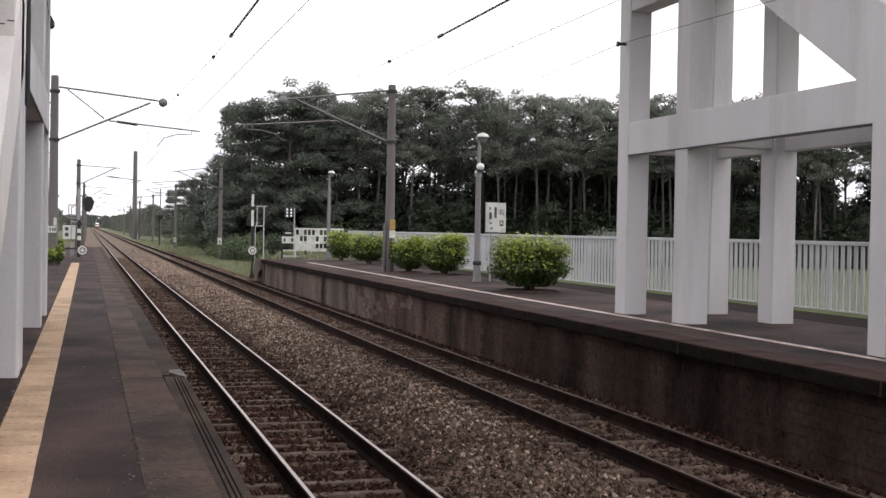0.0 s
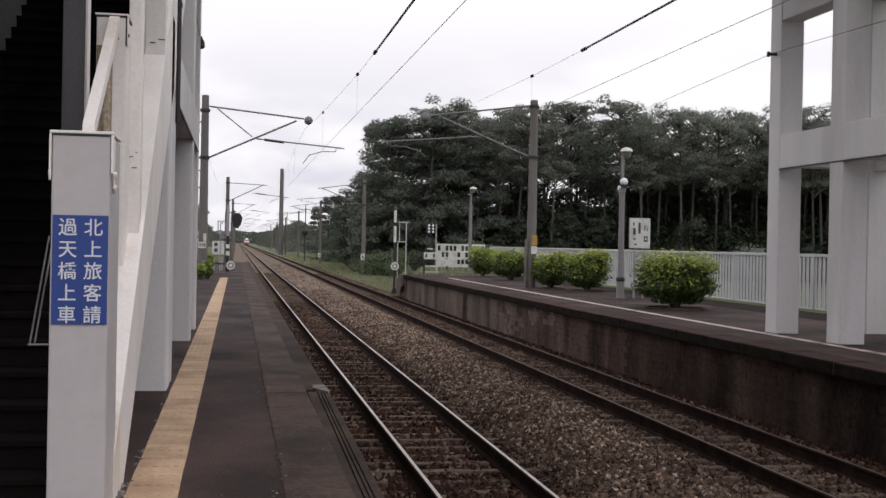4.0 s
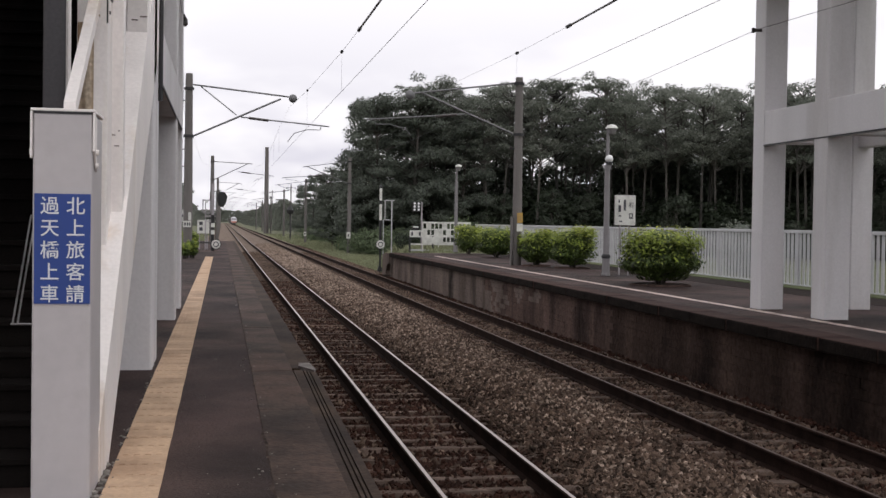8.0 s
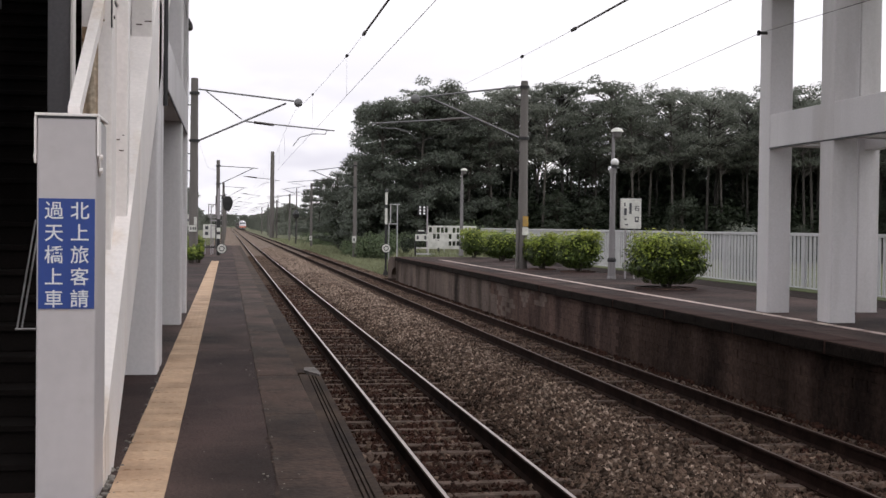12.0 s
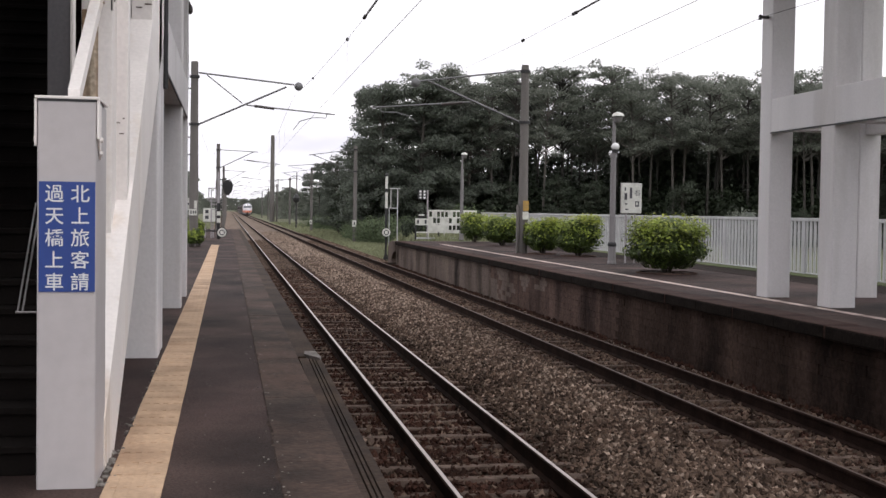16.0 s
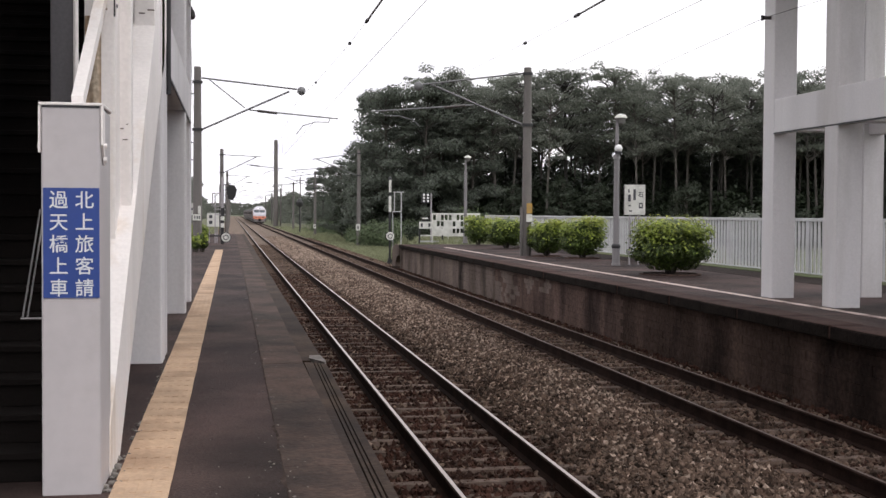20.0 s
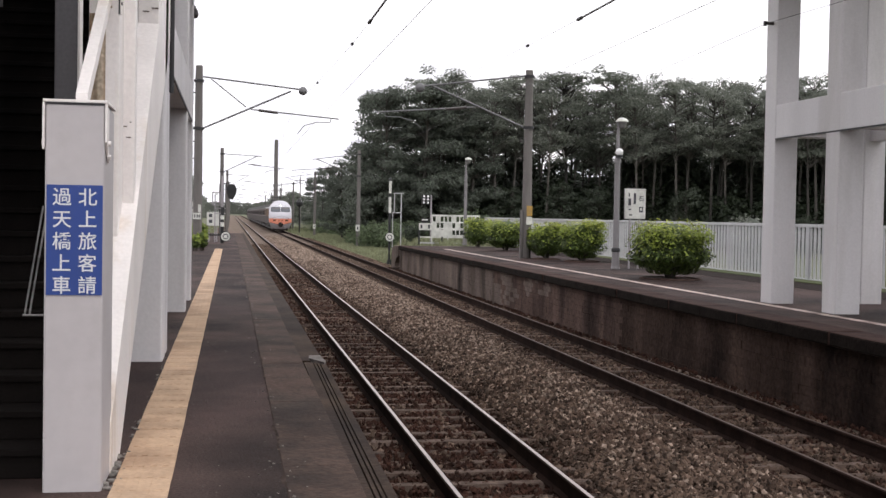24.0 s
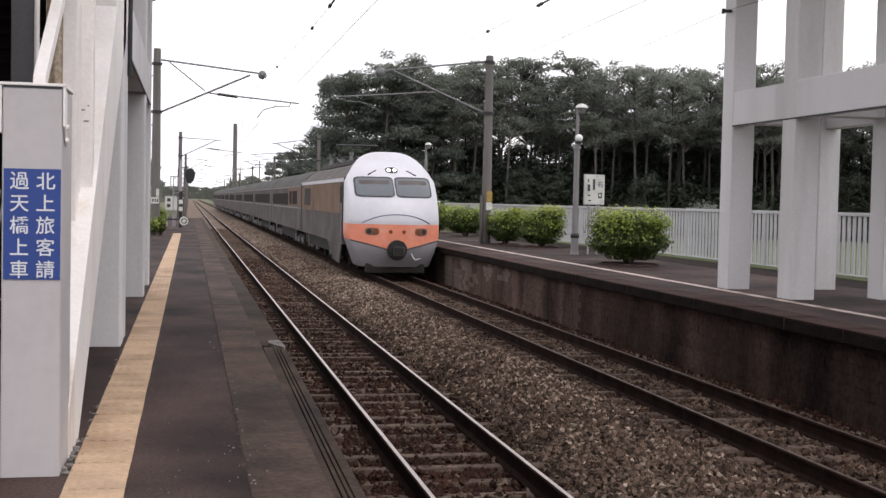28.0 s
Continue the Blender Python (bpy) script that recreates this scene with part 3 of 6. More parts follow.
    tagged(ln, "worn pinkish white safety line on the far platform", "platform line", kind="structure")
    kb = part("soil_strip", box(10.4, 11.62, -40, 57.2, P - 0.05, P + 0.006), DIRT)
    tagged(kb, "dark damp soil strip behind the far platform", "soil", kind="structure")
    vg = part("grass_verge", prism([(11.62, -0.6), (11.62, P + 0.02), (12.0, P + 0.05), (12.7, P + 0.05), (15.0, -0.44), (15.0, -0.6)], -60, 90, "y"), LAWN)
    tagged(vg, "pale green grass verge under the fence", "verge", kind="structure")
    lw = part("lawn", box(15.0, 75, -60, 86, -0.6, -0.28), LAWN)
    tagged(lw, "pale green lawn behind the fence", "lawn", kind="structure")
    bk = part("earth_bank", prism([(7.5, -0.6), (8.0, 0.35), (8.6, P - 0.06), (11.75, P - 0.06), (11.75, -0.6)], 57.2, 74, "y"), SOIL)
    tagged(bk, "grassy earth bank behind the platform's end", "bank", kind="structure")


platforms()

# ---- footbridge with its two stairs ----
def incline(y):
    """The underside of a stair flight."""
    return P + 0.597 * (y - 7.37)


def post(name, x0, x1, y0, y1, z0, z1, parent, material=None, bevel=0.02):
    return part(name, box(x0, x1, y0, y1, z0, z1, bevel), material or WHITE, parent)


def flank(sign, label):
    """One side of the bridge: tower of four posts, beams, the flight's stringer and parapet. sign -1: the near platform."""
    cx = 2.455
    h = 5.06                       # from the bridge's middle to the outer faces
    th = thing("footbridge_tower", pose(cx, 0, 0) if sign > 0 else pose(cx, 0, 0), label, "footbridge")

    def X(d):
        return sign * (h + d)

    def b(name, d0, d1, y0, y1, z0, z1, m=None, bev=0.02):
        a, c = sorted((X(d0), X(d1)))
        return post(name, a, c, y0, y1, z0, z1, th, m, bev)

    for d0, d1, y0 in ((0, 0.43, 17.85), (1.64, 2.07, 17.85), (0, 0.43, 20.15), (1.72, 2.13, 20.15)):
        b("post", d0, d1, y0, y0 + 0.45, P - 0.3, 9.6)
    b("post", 0.0, 0.32, 11.96, 12.42, P - 0.3, 4.6)
    b("post", 0.005, 0.28, 12.62, 12.97, P - 0.3, 4.3)
    # beams along, flush and then cross beams
    b("beam", 0.003, 0.26, 12.42, 20.15, 3.88, 4.47, bev=0.012)
    b("beam", 1.82, 2.06, 12.42, 20.15, 3.88, 4.47, bev=0.012)
    b("cross_beam", 0.43, 1.72, 20.20, 20.50, 3.92, 4.44)
    b("cross_beam", 0.43, 1.64, 17.92, 18.22, 3.92, 4.44)
    b("drip_edge", -0.006, 0.012, 12.97, 20.15, 3.855, 3.882, DARK_STEEL, 0)
    b("head_beam", 0.003, 0.40, 18.30, 20.15, 6.50, 7.1)
    b("head_beam", 1.80, 2.06, 18.30, 20.15, 6.95, 7.5)
    # stringer of the flight, with its broad sloping ledge, and the parapet behind
    y1 = 17.85
    low, top = incline, lambda y: 1.236 + 0.70 * (y - 6.9)
    rail = lambda y: 3.073 + 0.66 * (y - 7.45)
    o = [(7.37, P - 0.05), (y1, low(y1)), (y1, top(y1)), (6.9, top(6.9) - 0.0), (6.9, P - 0.05)]
    a, c = sorted((X(0.0), X(0.26)))
    part("stringer", prism(o, a, c, "x"), WHITE_OLD if sign < 0 else WHITE, th, "weathered white sloping side of the stair")
    a, c = sorted((X(0.215), X(0.25)))
    o = [(7.0, P), (y1, low(y1)), (y1, rail(y1)), (7.0, rail(7.0))]
    if sign > 0:
        part("parapet", prism(o, a, c, "x"), WHITE, th)
        a, c = sorted((X(0.20), X(0.262)))
        o = [(7.0, rail(7.0)), (y1, rail(y1)), (y1, rail(y1) + 0.175), (7.0, rail(7.0) + 0.175)]
        part("parapet_coping", prism(o, a, c, "x"), WHITE, th)
    b("roof_column", 0.025, 0.118, 8.64, 8.80, 2.2, 9.6, WHITE_OLD, 0.008)
    b("roof_column", 0.002, 0.181, 10.90, 11.10, top(10.9) - 0.1, 9.6, WHITE_OLD, 0.008)
    if sign < 0:
        # the handrail bar from the first newel to the next, and the panel behind
        part("handrail_bar", prism([(6.98, 2.955), (8.31, 3.80), (8.31, 3.895), (6.98, 3.05)], X(0.215), X(0.150), "x"), WHITE_OLD, th, "weathered white sloping handrail bar")
        for x0, x1, zz in ((-2.744, -2.692, 4.135), (-2.672, -2.614, 4.165)):
            part("paint_crack", box(x0 - cx, x1 - cx, 10.896, 10.91, zz, zz + 0.010), RUST_DARK, th, "rusty crack in the paint")
        for x0, x1, zz in ((-2.705, -2.682, 2.98), (-2.688, -2.655, 2.905), (-2.664, -2.652, 3.01)):
            part("paint_crack", box(x0 - cx, x1 - cx, 8.636, 8.65, zz, zz + 0.007), RUST_DARK, th)
    # steps, in a colour that already holds the stair's shade
    wide = 1.62 if sign < 0 else 2.45
    a, c = sorted((X(0.26), X(wide)))
    tread = part("step", box(a, c, 0, 0.33, 0, 0.162, 0.006), STAIR, th, "worn stair step with the stair's shade in its colour")
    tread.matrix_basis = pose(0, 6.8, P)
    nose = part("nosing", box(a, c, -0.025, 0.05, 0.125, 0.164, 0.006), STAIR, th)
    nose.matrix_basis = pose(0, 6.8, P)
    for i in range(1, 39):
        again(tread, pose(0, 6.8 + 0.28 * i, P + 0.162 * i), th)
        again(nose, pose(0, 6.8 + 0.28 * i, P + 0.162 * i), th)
    # soffit under the steps, outer wall and roof of the stairwell
    o = [(7.0, P - 0.02), (y1, P + 0.579 * (y1 - 6.8) - 0.30), (y1, P + 0.579 * (y1 - 6.8) - 0.16), (7.0, P + 0.02)]
    part("soffit", prism(o, a, c, "x"), WHITE, th)
    a2, c2 = sorted((X(wide), X(wide + 0.15)))
    o = [(6.7, P - 0.2), (y1, P - 0.2), (y1, incline(y1) + 4.6), (6.7, incline(6.7) + 4.6)]
    if sign > 0:
        o = [(7.37, P), (y1, incline(y1)), (y1, incline(y1) + 2.2), (7.37, incline(7.37) + 2.2)]
    # On the near side, dark wall and roof colours carry the stairwell's shade.
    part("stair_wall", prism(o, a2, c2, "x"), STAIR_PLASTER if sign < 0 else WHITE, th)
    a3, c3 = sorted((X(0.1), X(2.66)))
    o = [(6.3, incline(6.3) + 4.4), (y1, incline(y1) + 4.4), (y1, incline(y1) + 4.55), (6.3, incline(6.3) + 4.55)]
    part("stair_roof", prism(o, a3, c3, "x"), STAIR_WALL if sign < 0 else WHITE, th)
    return th


flank(-1, "white steel footbridge tower with a dark covered stair")
right = flank(1, "white steel footbridge tower with posts and beams on the far platform")

deck = thing("footbridge_deck", pose(2.42, 0, 0), "white footbridge deck spanning both tracks", "footbridge")
part("slab", box(-7.4, 7.4, 17.9, 20.6, 7.6, 7.85, 0.02), WHITE, deck)
part("girder", box(-5.08, 5.08, 17.9, 18.1, 7.3, 7.6, 0.01), WHITE, deck)
part("girder", box(-5.08, 5.08, 20.4, 20.6, 7.3, 7.6, 0.01), WHITE, deck)
part("balustrade", box(-7.4, 7.4, 17.9, 18.0, 7.85, 9.0, 0.01), WHITE, deck)
part("balustrade", box(-7.4, 7.4, 20.5, 20.6, 7.85, 9.0, 0.01), WHITE, deck)
part("deck_roof", box(-7.6, 7.6, 17.6, 20.9, 9.6, 9.75, 0.02), WHITE, deck)

# newel at the foot of the near stair, with its strapped cap
newel = thing("newel_box", pose(-2.905, 6.46, P), "white painted stair newel box with a steel cap strap", "newel")
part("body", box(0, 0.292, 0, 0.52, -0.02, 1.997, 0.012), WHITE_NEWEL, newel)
bm = bmesh.new()
for x0, x1, y0, y1, z0, z1 in ((-0.012, 0.304, -0.004, 0.5, 2.002, 2.017), (-0.014, -0.002, -0.004, 0.3, 1.76, 2.0), (0.294, 0.306, 0.0, 0.05, 1.80, 2.0)):
    add_box(bm, x0, x1, y0, y1, z0, z1, 0.003)
part("cap_strap", bm, WHITE_OLD, newel)
part("cap_gap", box(0.004, 0.288, -0.003, 0.4, 1.990, 2.002), DARK_STEEL, newel)
bm = prism([(0.02, 1.985), (0.13, 1.985), (0.13, 1.70), (0.02, 1.80)], 0.294, 0.304, "x")
part("gusset", bm, WHITE_OLD, newel)
for z in (1.73, 1.80):
    bolt = part("bolt", rod((0.30, 0.09, z), (0.317, 0.09, z), 0.014, seg=8), WHITE_OLD, newel)
part("bolt", rod((-0.03, 0.1, 1.80), (-0.012, 0.1, 1.80), 0.016, seg=8), WHITE_OLD, newel)

# the second newel, a step farther up the stair, with its rust-stained face
newel_up = thing("newel_box", pose(-2.905, 8.32, 0), "white painted upper newel box streaked with rust", "newel")
part("body", box(0, 0.198, 0, 0.34, 2.0, 3.888, 0.006), WHITE_OLD, newel_up)
part("stained_plate", box(0.004, 0.108, -0.006, 0.004, 2.2, 3.70, 0.002), RUST, newel_up, "rust-streaked plate")
part("cap_gap", box(-0.004, 0.202, -0.004, 0.3, 3.888, 3.902), DARK_STEEL, newel_up)
bm = bmesh.new()
for x0, x1, y0, y1, z0, z1 in ((-0.010, 0.208, -0.008, 0.34, 3.902, 3.914), (0.198, 0.207, -0.006, 0.03, 3.70, 3.902)):
    add_box(bm, x0, x1, y0, y1, z0, z1, 0.002)
part("cap_strap", bm, WHITE_OLD, newel_up)
# Dark strip painted for the shadow beside the strap.
part("strap_shadow_gap", box(0.188, 0.197, -0.004, 0.002, 3.70, 3.89), DARK_STEEL, newel_up)
part("bolt", rod((0.214, 0.0, 3.77), (0.206, 0.0, 3.77), 0.012, seg=8), DARK_STEEL, newel_up)
for z in (3.74, 3.82):
    part("rust_spot", box(0.118, 0.148, -0.003, 0.002, z, z + 0.016, 0.002), RUST, newel_up)

# blue notice with its two columns of characters
notice = thing("blue_notice", pose(-2.905, 6.455, P), "blue notice with white Chinese characters on the newel", "sign")
part("panel", box(0.010, 0.288, -0.001, 0.003, 1.017, 1.581), BLUE, notice)


def char_mesh(ch, size, ink=None, bold=0.0007):
    cu = bpy.data.curves.new("character", "FONT")
    cu.body, cu.size, cu.extrude, cu.offset = ch, size, 0.0008, bold
    cu.align_x, cu.align_y = "CENTER", "CENTER"
    o = bpy.data.objects.new("character", cu)
    scene.collection.objects.link(o)
    bpy.context.view_layer.update()
    me = bpy.data.meshes.new_from_object(o.evaluated_get(bpy.context.evaluated_depsgraph_get()))
    bpy.data.objects.remove(o)
    me.materials.clear()
    me.materials.append(ink or LETTER)
    ob = new("character", me)
    ob.parent = notice
    return ob


for column, x in (("北上旅客請", 0.214), ("過天橋上車", 0.087)):
    for i, ch in enumerate(column):
        c = char_mesh(ch, 0.096)
        c.matrix_basis = pose(x, -0.003, 1.513 - 0.1128 * i, 90, 0, 0)

# handrail tube inside the stair
hr = thing("stair_handrail", pose(0, 0, 0), "thin polished steel handrail beside the stair", "handrail")
for x in (-2.996, -3.020):
    part("tube", rod((x, 6.6, 1.852), (x, 7.2, 2.42), 0.005, seg=10), TUBE, hr)
part("bracket", rod((-3.03, 6.6, 1.851), (-2.9, 6.6, 1.851), 0.006, seg=8), TUBE, hr)

inner = thing("stair_column", pose(-3.20, 9.1, 2.0), "grey steel column inside the covered stair", "column")
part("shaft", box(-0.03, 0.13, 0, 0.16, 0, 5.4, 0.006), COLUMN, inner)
part("flange", box(0.13, 0.145, -0.01, 0.17, 0, 5.4), WHITE_OLD, inner)

pipe = thing("drain_pipe", pose(-2.585, 12.80, 3.62), "thin dark downpipe on the white pillar", "drain pipe")
part("pipe", rod((0, 0, 0), (0, 0, 5.0), 0.024, seg=10), DARK_STEEL, pipe)
part("clip", box(-0.05, 0.03, -0.03, 0.03, 1.2, 1.24), DARK_STEEL, pipe)

# rubble along the tile strip
lit = []
for i in range(90):
    r = random.uniform(0.004, 0.016)
    y = 6.5 + 6.0 * random.random() ** 2
    lit.append((random.uniform(-2.60, -2.535), y, r))
for i in range(170):
    lit.append((random.gauss(-1.65, 0.05), random.uniform(6, 30), random.uniform(0.003, 0.010)))
for i in range(260):
    lit.append((random.uniform(-2.24, -1.3), random.uniform(6, 30), random.uniform(0.002, 0.006)))
for i in range(16):
    lit.append((random.uniform(-2.61, -2.57), random.uniform(6.5, 7.4), random.uniform(0.014, 0.026)))
bm = bmesh.new()
for x, y, r in lit:
    bmesh.ops.create_icosphere(bm, subdivisions=1, radius=r, matrix=Matrix.Translation((x, y, P + r * 0.4)) @ Matrix.Diagonal((1, random.uniform(0.6, 1.6), 0.6, 1)))
tagged(part("grit", bm, DRY_LEAF), "grit and dead leaf litter on the platform", "grit", kind="stuff")

# ---- overhead line ----
def mast(x, y, side, reach, base, label, top=7.95, arms=True, detail=True, r=0.17, lift=0.0, head=7.37):
    """A concrete mast with its cantilever. side +1: the arms point to +x; reach: from the mast to the track's centre."""
    m = thing("catenary_mast", pose(x, y, base), label, "catenary mast", group="catenary masts")
    h = top - base
    part("pole", lathe([(r, -0.3), (r * 0.98, h * 0.35), (r * 0.80, h - 0.03), (r * 0.7, h)], 16), POLE, m, smooth=False)
    if not arms:
        return m
    s = side

    def Z(z):
        return z - base

    seg = 8 if detail else 5
    part("clamp", lathe([(r + 0.02, Z(head - 0.05)), (r + 0.02, Z(head + 0.05))], 14), DARK_STEEL, m)
    part("clamp", lathe([(r + 0.03, Z(5.52)), (r + 0.03, Z(5.62))], 14), DARK_STEEL, m)
    part("top_tube", rod((s * 0.15, 0, Z(head + lift * 0.5)), (s * (reach - 0.15 + lift * 0.4), 0, Z(6.86 + lift)), 0.032, seg=seg), GALV, m)
    part("strut", rod((s * 0.15, 0, Z(5.57)), (s * (reach - 0.45 + lift * 0.4), 0, Z(6.90 + lift * 0.6)), 0.036, seg=seg), GALV, m)
    if s > 0 and detail:
        part("brace", rod((s * 0.45, 0, Z(7.30 + lift * 0.5)), (s * 1.78, 0, Z(6.28 + lift * 0.45)), 0.022, seg=seg), GALV, m)
    part("registration_tube", rod((s * 1.95, 0, Z(6.22 + lift * 0.4)), (s * (reach + 1.55), 0, Z(5.92 + lift * 0.5)), 0.026, seg=seg), GALV, m)
    part("insulator", rod((s * 2.25, 0, Z(6.19 + lift * 0.42)), (s * 3.0, 0, Z(6.105 + lift * 0.44)), 0.052, seg=seg), INSUL, m)
    bm = bmesh.new()
    add_path(bm, [(s * (reach + 1.25), 0, Z(5.96 + lift * 0.5)), (s * (reach + 1.2), 0, Z(5.78 + lift * 0.5)), (s * (reach + 0.7), 0, Z(5.78 + lift * 0.5)), (s * (reach + 0.2), 0, Z(5.66 + lift * 0.4)), (s * (reach - 0.05), 0, Z(5.45))], 0.016, 6)
    part("steady_arm", bm, GALV, m)
    bm = bmesh.new()
    bmesh.ops.create_icosphere(bm, subdivisions=2, radius=0.17, matrix=Matrix.Translation((s * (reach - 0.02 + lift * 0.5), 0, Z(6.80 + lift))) @ Matrix.Diagonal((1, 0.7, 1, 1)))
    if detail:
        part("insulator_disc", bm, PORCELAIN, m, smooth=True)
    else:
        bm.free()
    if detail:
        for z in (6.9, 5.05, 4.4):
            part("bracket", box(-0.30, 0.0, -0.03, 0.03, Z(z), Z(z) + 0.04), DARK_STEEL, m)
            part("peg_insulator", lathe([(0.03, Z(z)), (0.05, Z(z) + 0.05), (0.03, Z(z) + 0.12)], 8, (-0.27, 0)), INSUL, m)
    return m


NEAR_M = "tall grey concrete mast carrying the near track's overhead line"
FAR_M = "tall grey concrete mast carrying the far track's overhead line"
mast(-3.22, 47.0, 1, T1 + 3.22, P, NEAR_M, lift=0.32)
for i, y in enumerate((97, 150, 203, 256, 310, 365, 420)):
    mast(-2.70 if i == 0 else -2.45, y, 1, T1 + (2.70 if i == 0 else 2.45), -0.4, NEAR_M, top=7.45, detail=False, head=6.98)
mr = mast(8.36, 41.7, -1, 8.36 - T2, P, FAR_M, top=7.6, lift=0.05)
for i, y in enumerate((100, 153, 207, 262, 318, 375)):
    far_mast = mast(8.45, y, -1, 8.45 - T2, -0.4, FAR_M, top=7.7, detail=False)
    if i < 2:
        part("number_plate", box(-0.22, 0.10, -0.21, -0.185, 1.40 - 0.5 * i, 1.95 - 0.5 * i, 0.004), SIGN_WHITE, far_mast, "white number plate")
        part("figure_bar", box(-0.12, 0.0, -0.214, -0.21, 1.55 - 0.5 * i, 1.77 - 0.5 * i), INK, far_mast)
# yellow band and white ticket on the far platform's mast
part("warning_plate", box(-0.05, 0.15, -0.215, -0.19, 1.50, 1.86, 0.004), WARN, mr, "yellow warning plate")
part("ticket", box(-0.06, 0.15, -0.218, -0.192, 1.20, 1.47), SIGN_WHITE, mr)
part("conduit", rod((-0.22, -0.1, 0), (-0.22, -0.1, 1.72), 0.05, seg=10), POLE, mr)

tower = thing("concrete_tower_pole", pose(7.46, 262, -0.4), "very tall plain concrete pole beside the railway", "pole")
part("shaft", lathe([(0.55, 0), (0.46, 9), (0.39, 18.4), (0.36, 18.5)], 18), POLE, tower)
for x, y, hgt in ((9.5, 205, 9.0), (11.5, 330, 11.0)):
    u = thing("utility_pole", pose(x, y, -0.4), "slim dark utility pole by the line", "pole")
    part("shaft", lathe([(0.14, 0), (0.09, hgt)], 10), POLE, u)
    part("crossarm", box(-0.8, 0.8, -0.05, 0.05, hgt - 0.7, hgt - 0.6), DARK_STEEL, u)


def catenary(centre, poles, label, lift=0.0, near_z=5.17, cover_end=22.9):
    """Contact wire, messenger wire with its sag, droppers, and the covered length under the bridge."""
    c = thing("overhead_wires", pose(0, 0, 0), label, "overhead wire")
    ys = [-25] + poles
    contact, messenger, drops = [], [], []
    for k, (a, b) in enumerate(zip(ys, ys[1:])):
        xa, xb = centre + 0.12 * (-1) ** k, centre + 0.12 * (-1) ** (k + 1)
        if k == 0:
            xa = xb = centre
            contact += [(xa, a, near_z), (xb, b, 5.24)]
            messenger += [(xa, a, 6.0 + lift), (centre, 14, 6.03 + lift), (centre, cover_end, 6.04 + lift), (centre, 26.2, 6.08 + lift), (centre, 36.9, 6.37 + lift * 0.5), (xb, b, 6.78)]
            for y, z in ((26.2, 6.08), (36.9, 6.37)):
                t = (y - a) / (b - a)
                drops.append(rod((centre, y, z + lift * 0.5), (centre, y, near_z + (5.24 - near_z) * t), 0.0018, seg=4))
        else:
            contact.append((xb, b, 5.33))
            n = 8
            pts = [(xa + (xb - xa) * i / n, a + (b - a) * i / n, 6.78 - 0.75 * 4 * (i / n) * (1 - i / n)) for i in range(n + 1)]
            messenger += pts[1:]
            for x, y, z in pts[1:-1]:
                drops.append(rod((x, y, z), (x, y, 5.33), 0.003, seg=3))
    part("contact_wire", tube(contact, 0.0045, 5), WIRE, c)
    part("messenger_wire", tube(messenger, 0.0035, 5), WIRE, c)
    for d in drops:
        part("dropper", d, WIRE, c)
    part("insulating_cover", rod((centre, 8, 6.015 + lift), (centre, cover_end - 0.1, 6.04 + lift), 0.019, seg=8), COVER, c, "grey insulating cover on the wire")
    part("end_cap", rod((centre, cover_end - 0.2, 6.04 + lift), (centre, cover_end + 0.05, 6.04 + lift), 0.034, seg=8), DARK_STEEL, c)
    for y, z in ((26.2, 6.08 + lift), (36.9, 6.37 + lift * 0.5)):
        part("clamp", rod((centre, y - 0.05, z), (centre, y + 0.05, z), 0.035, seg=8), DARK_STEEL, c)
    return c


catenary(T1, [47, 97, 150, 203, 256, 310, 365, 420], "overhead wires above the near track")
catenary(T2, [42, 100, 153, 207, 262, 318, 375], "overhead wires above the far track", 0.125, 5.62, 22.2)
feeder = thing("feeder_wire", pose(0, 0, 0), "thin feeder wire held on the far tower's post", "overhead wire")
part("wire", tube([(7.35, -10, 5.5), (7.35, 6, 5.56), (7.38, 20.3, 5.93), (8.0, 30, 5.85), (8.55, 42, 6.95)], 0.005, 5), WIRE, feeder)
part("insulator", rod((7.34, 20.3, 5.93), (7.5, 20.3, 5.93), 0.03, seg=8), INSUL, feeder)
part("bracket", box(7.32, 7.36, 20.27, 20.33, 5.88, 5.97), DARK_STEEL, feeder)
feed2 = thing("feeder_wire", pose(0, 0, 0), "thin feeder wire held on the near tower's post", "overhead wire")
part("wire", tube([(-2.70, 17.6, 6.35), (-2.61, 20.4, 5.70), (-3.42, 47, 6.55), (-3.1, 72, 5.7), (-2.75, 97, 6.6)], 0.005, 5), WIRE, feed2)
part("insulator", lathe([(0.03, 5.58), (0.06, 5.62), (0.05, 5.70), (0.02, 5.75)], 8, (-2.59, 20.4)), INSUL, feed2)
part("bracket", box(-2.76, -2.58, 20.37, 20.43, 5.75, 5.78), DARK_STEEL, feed2)

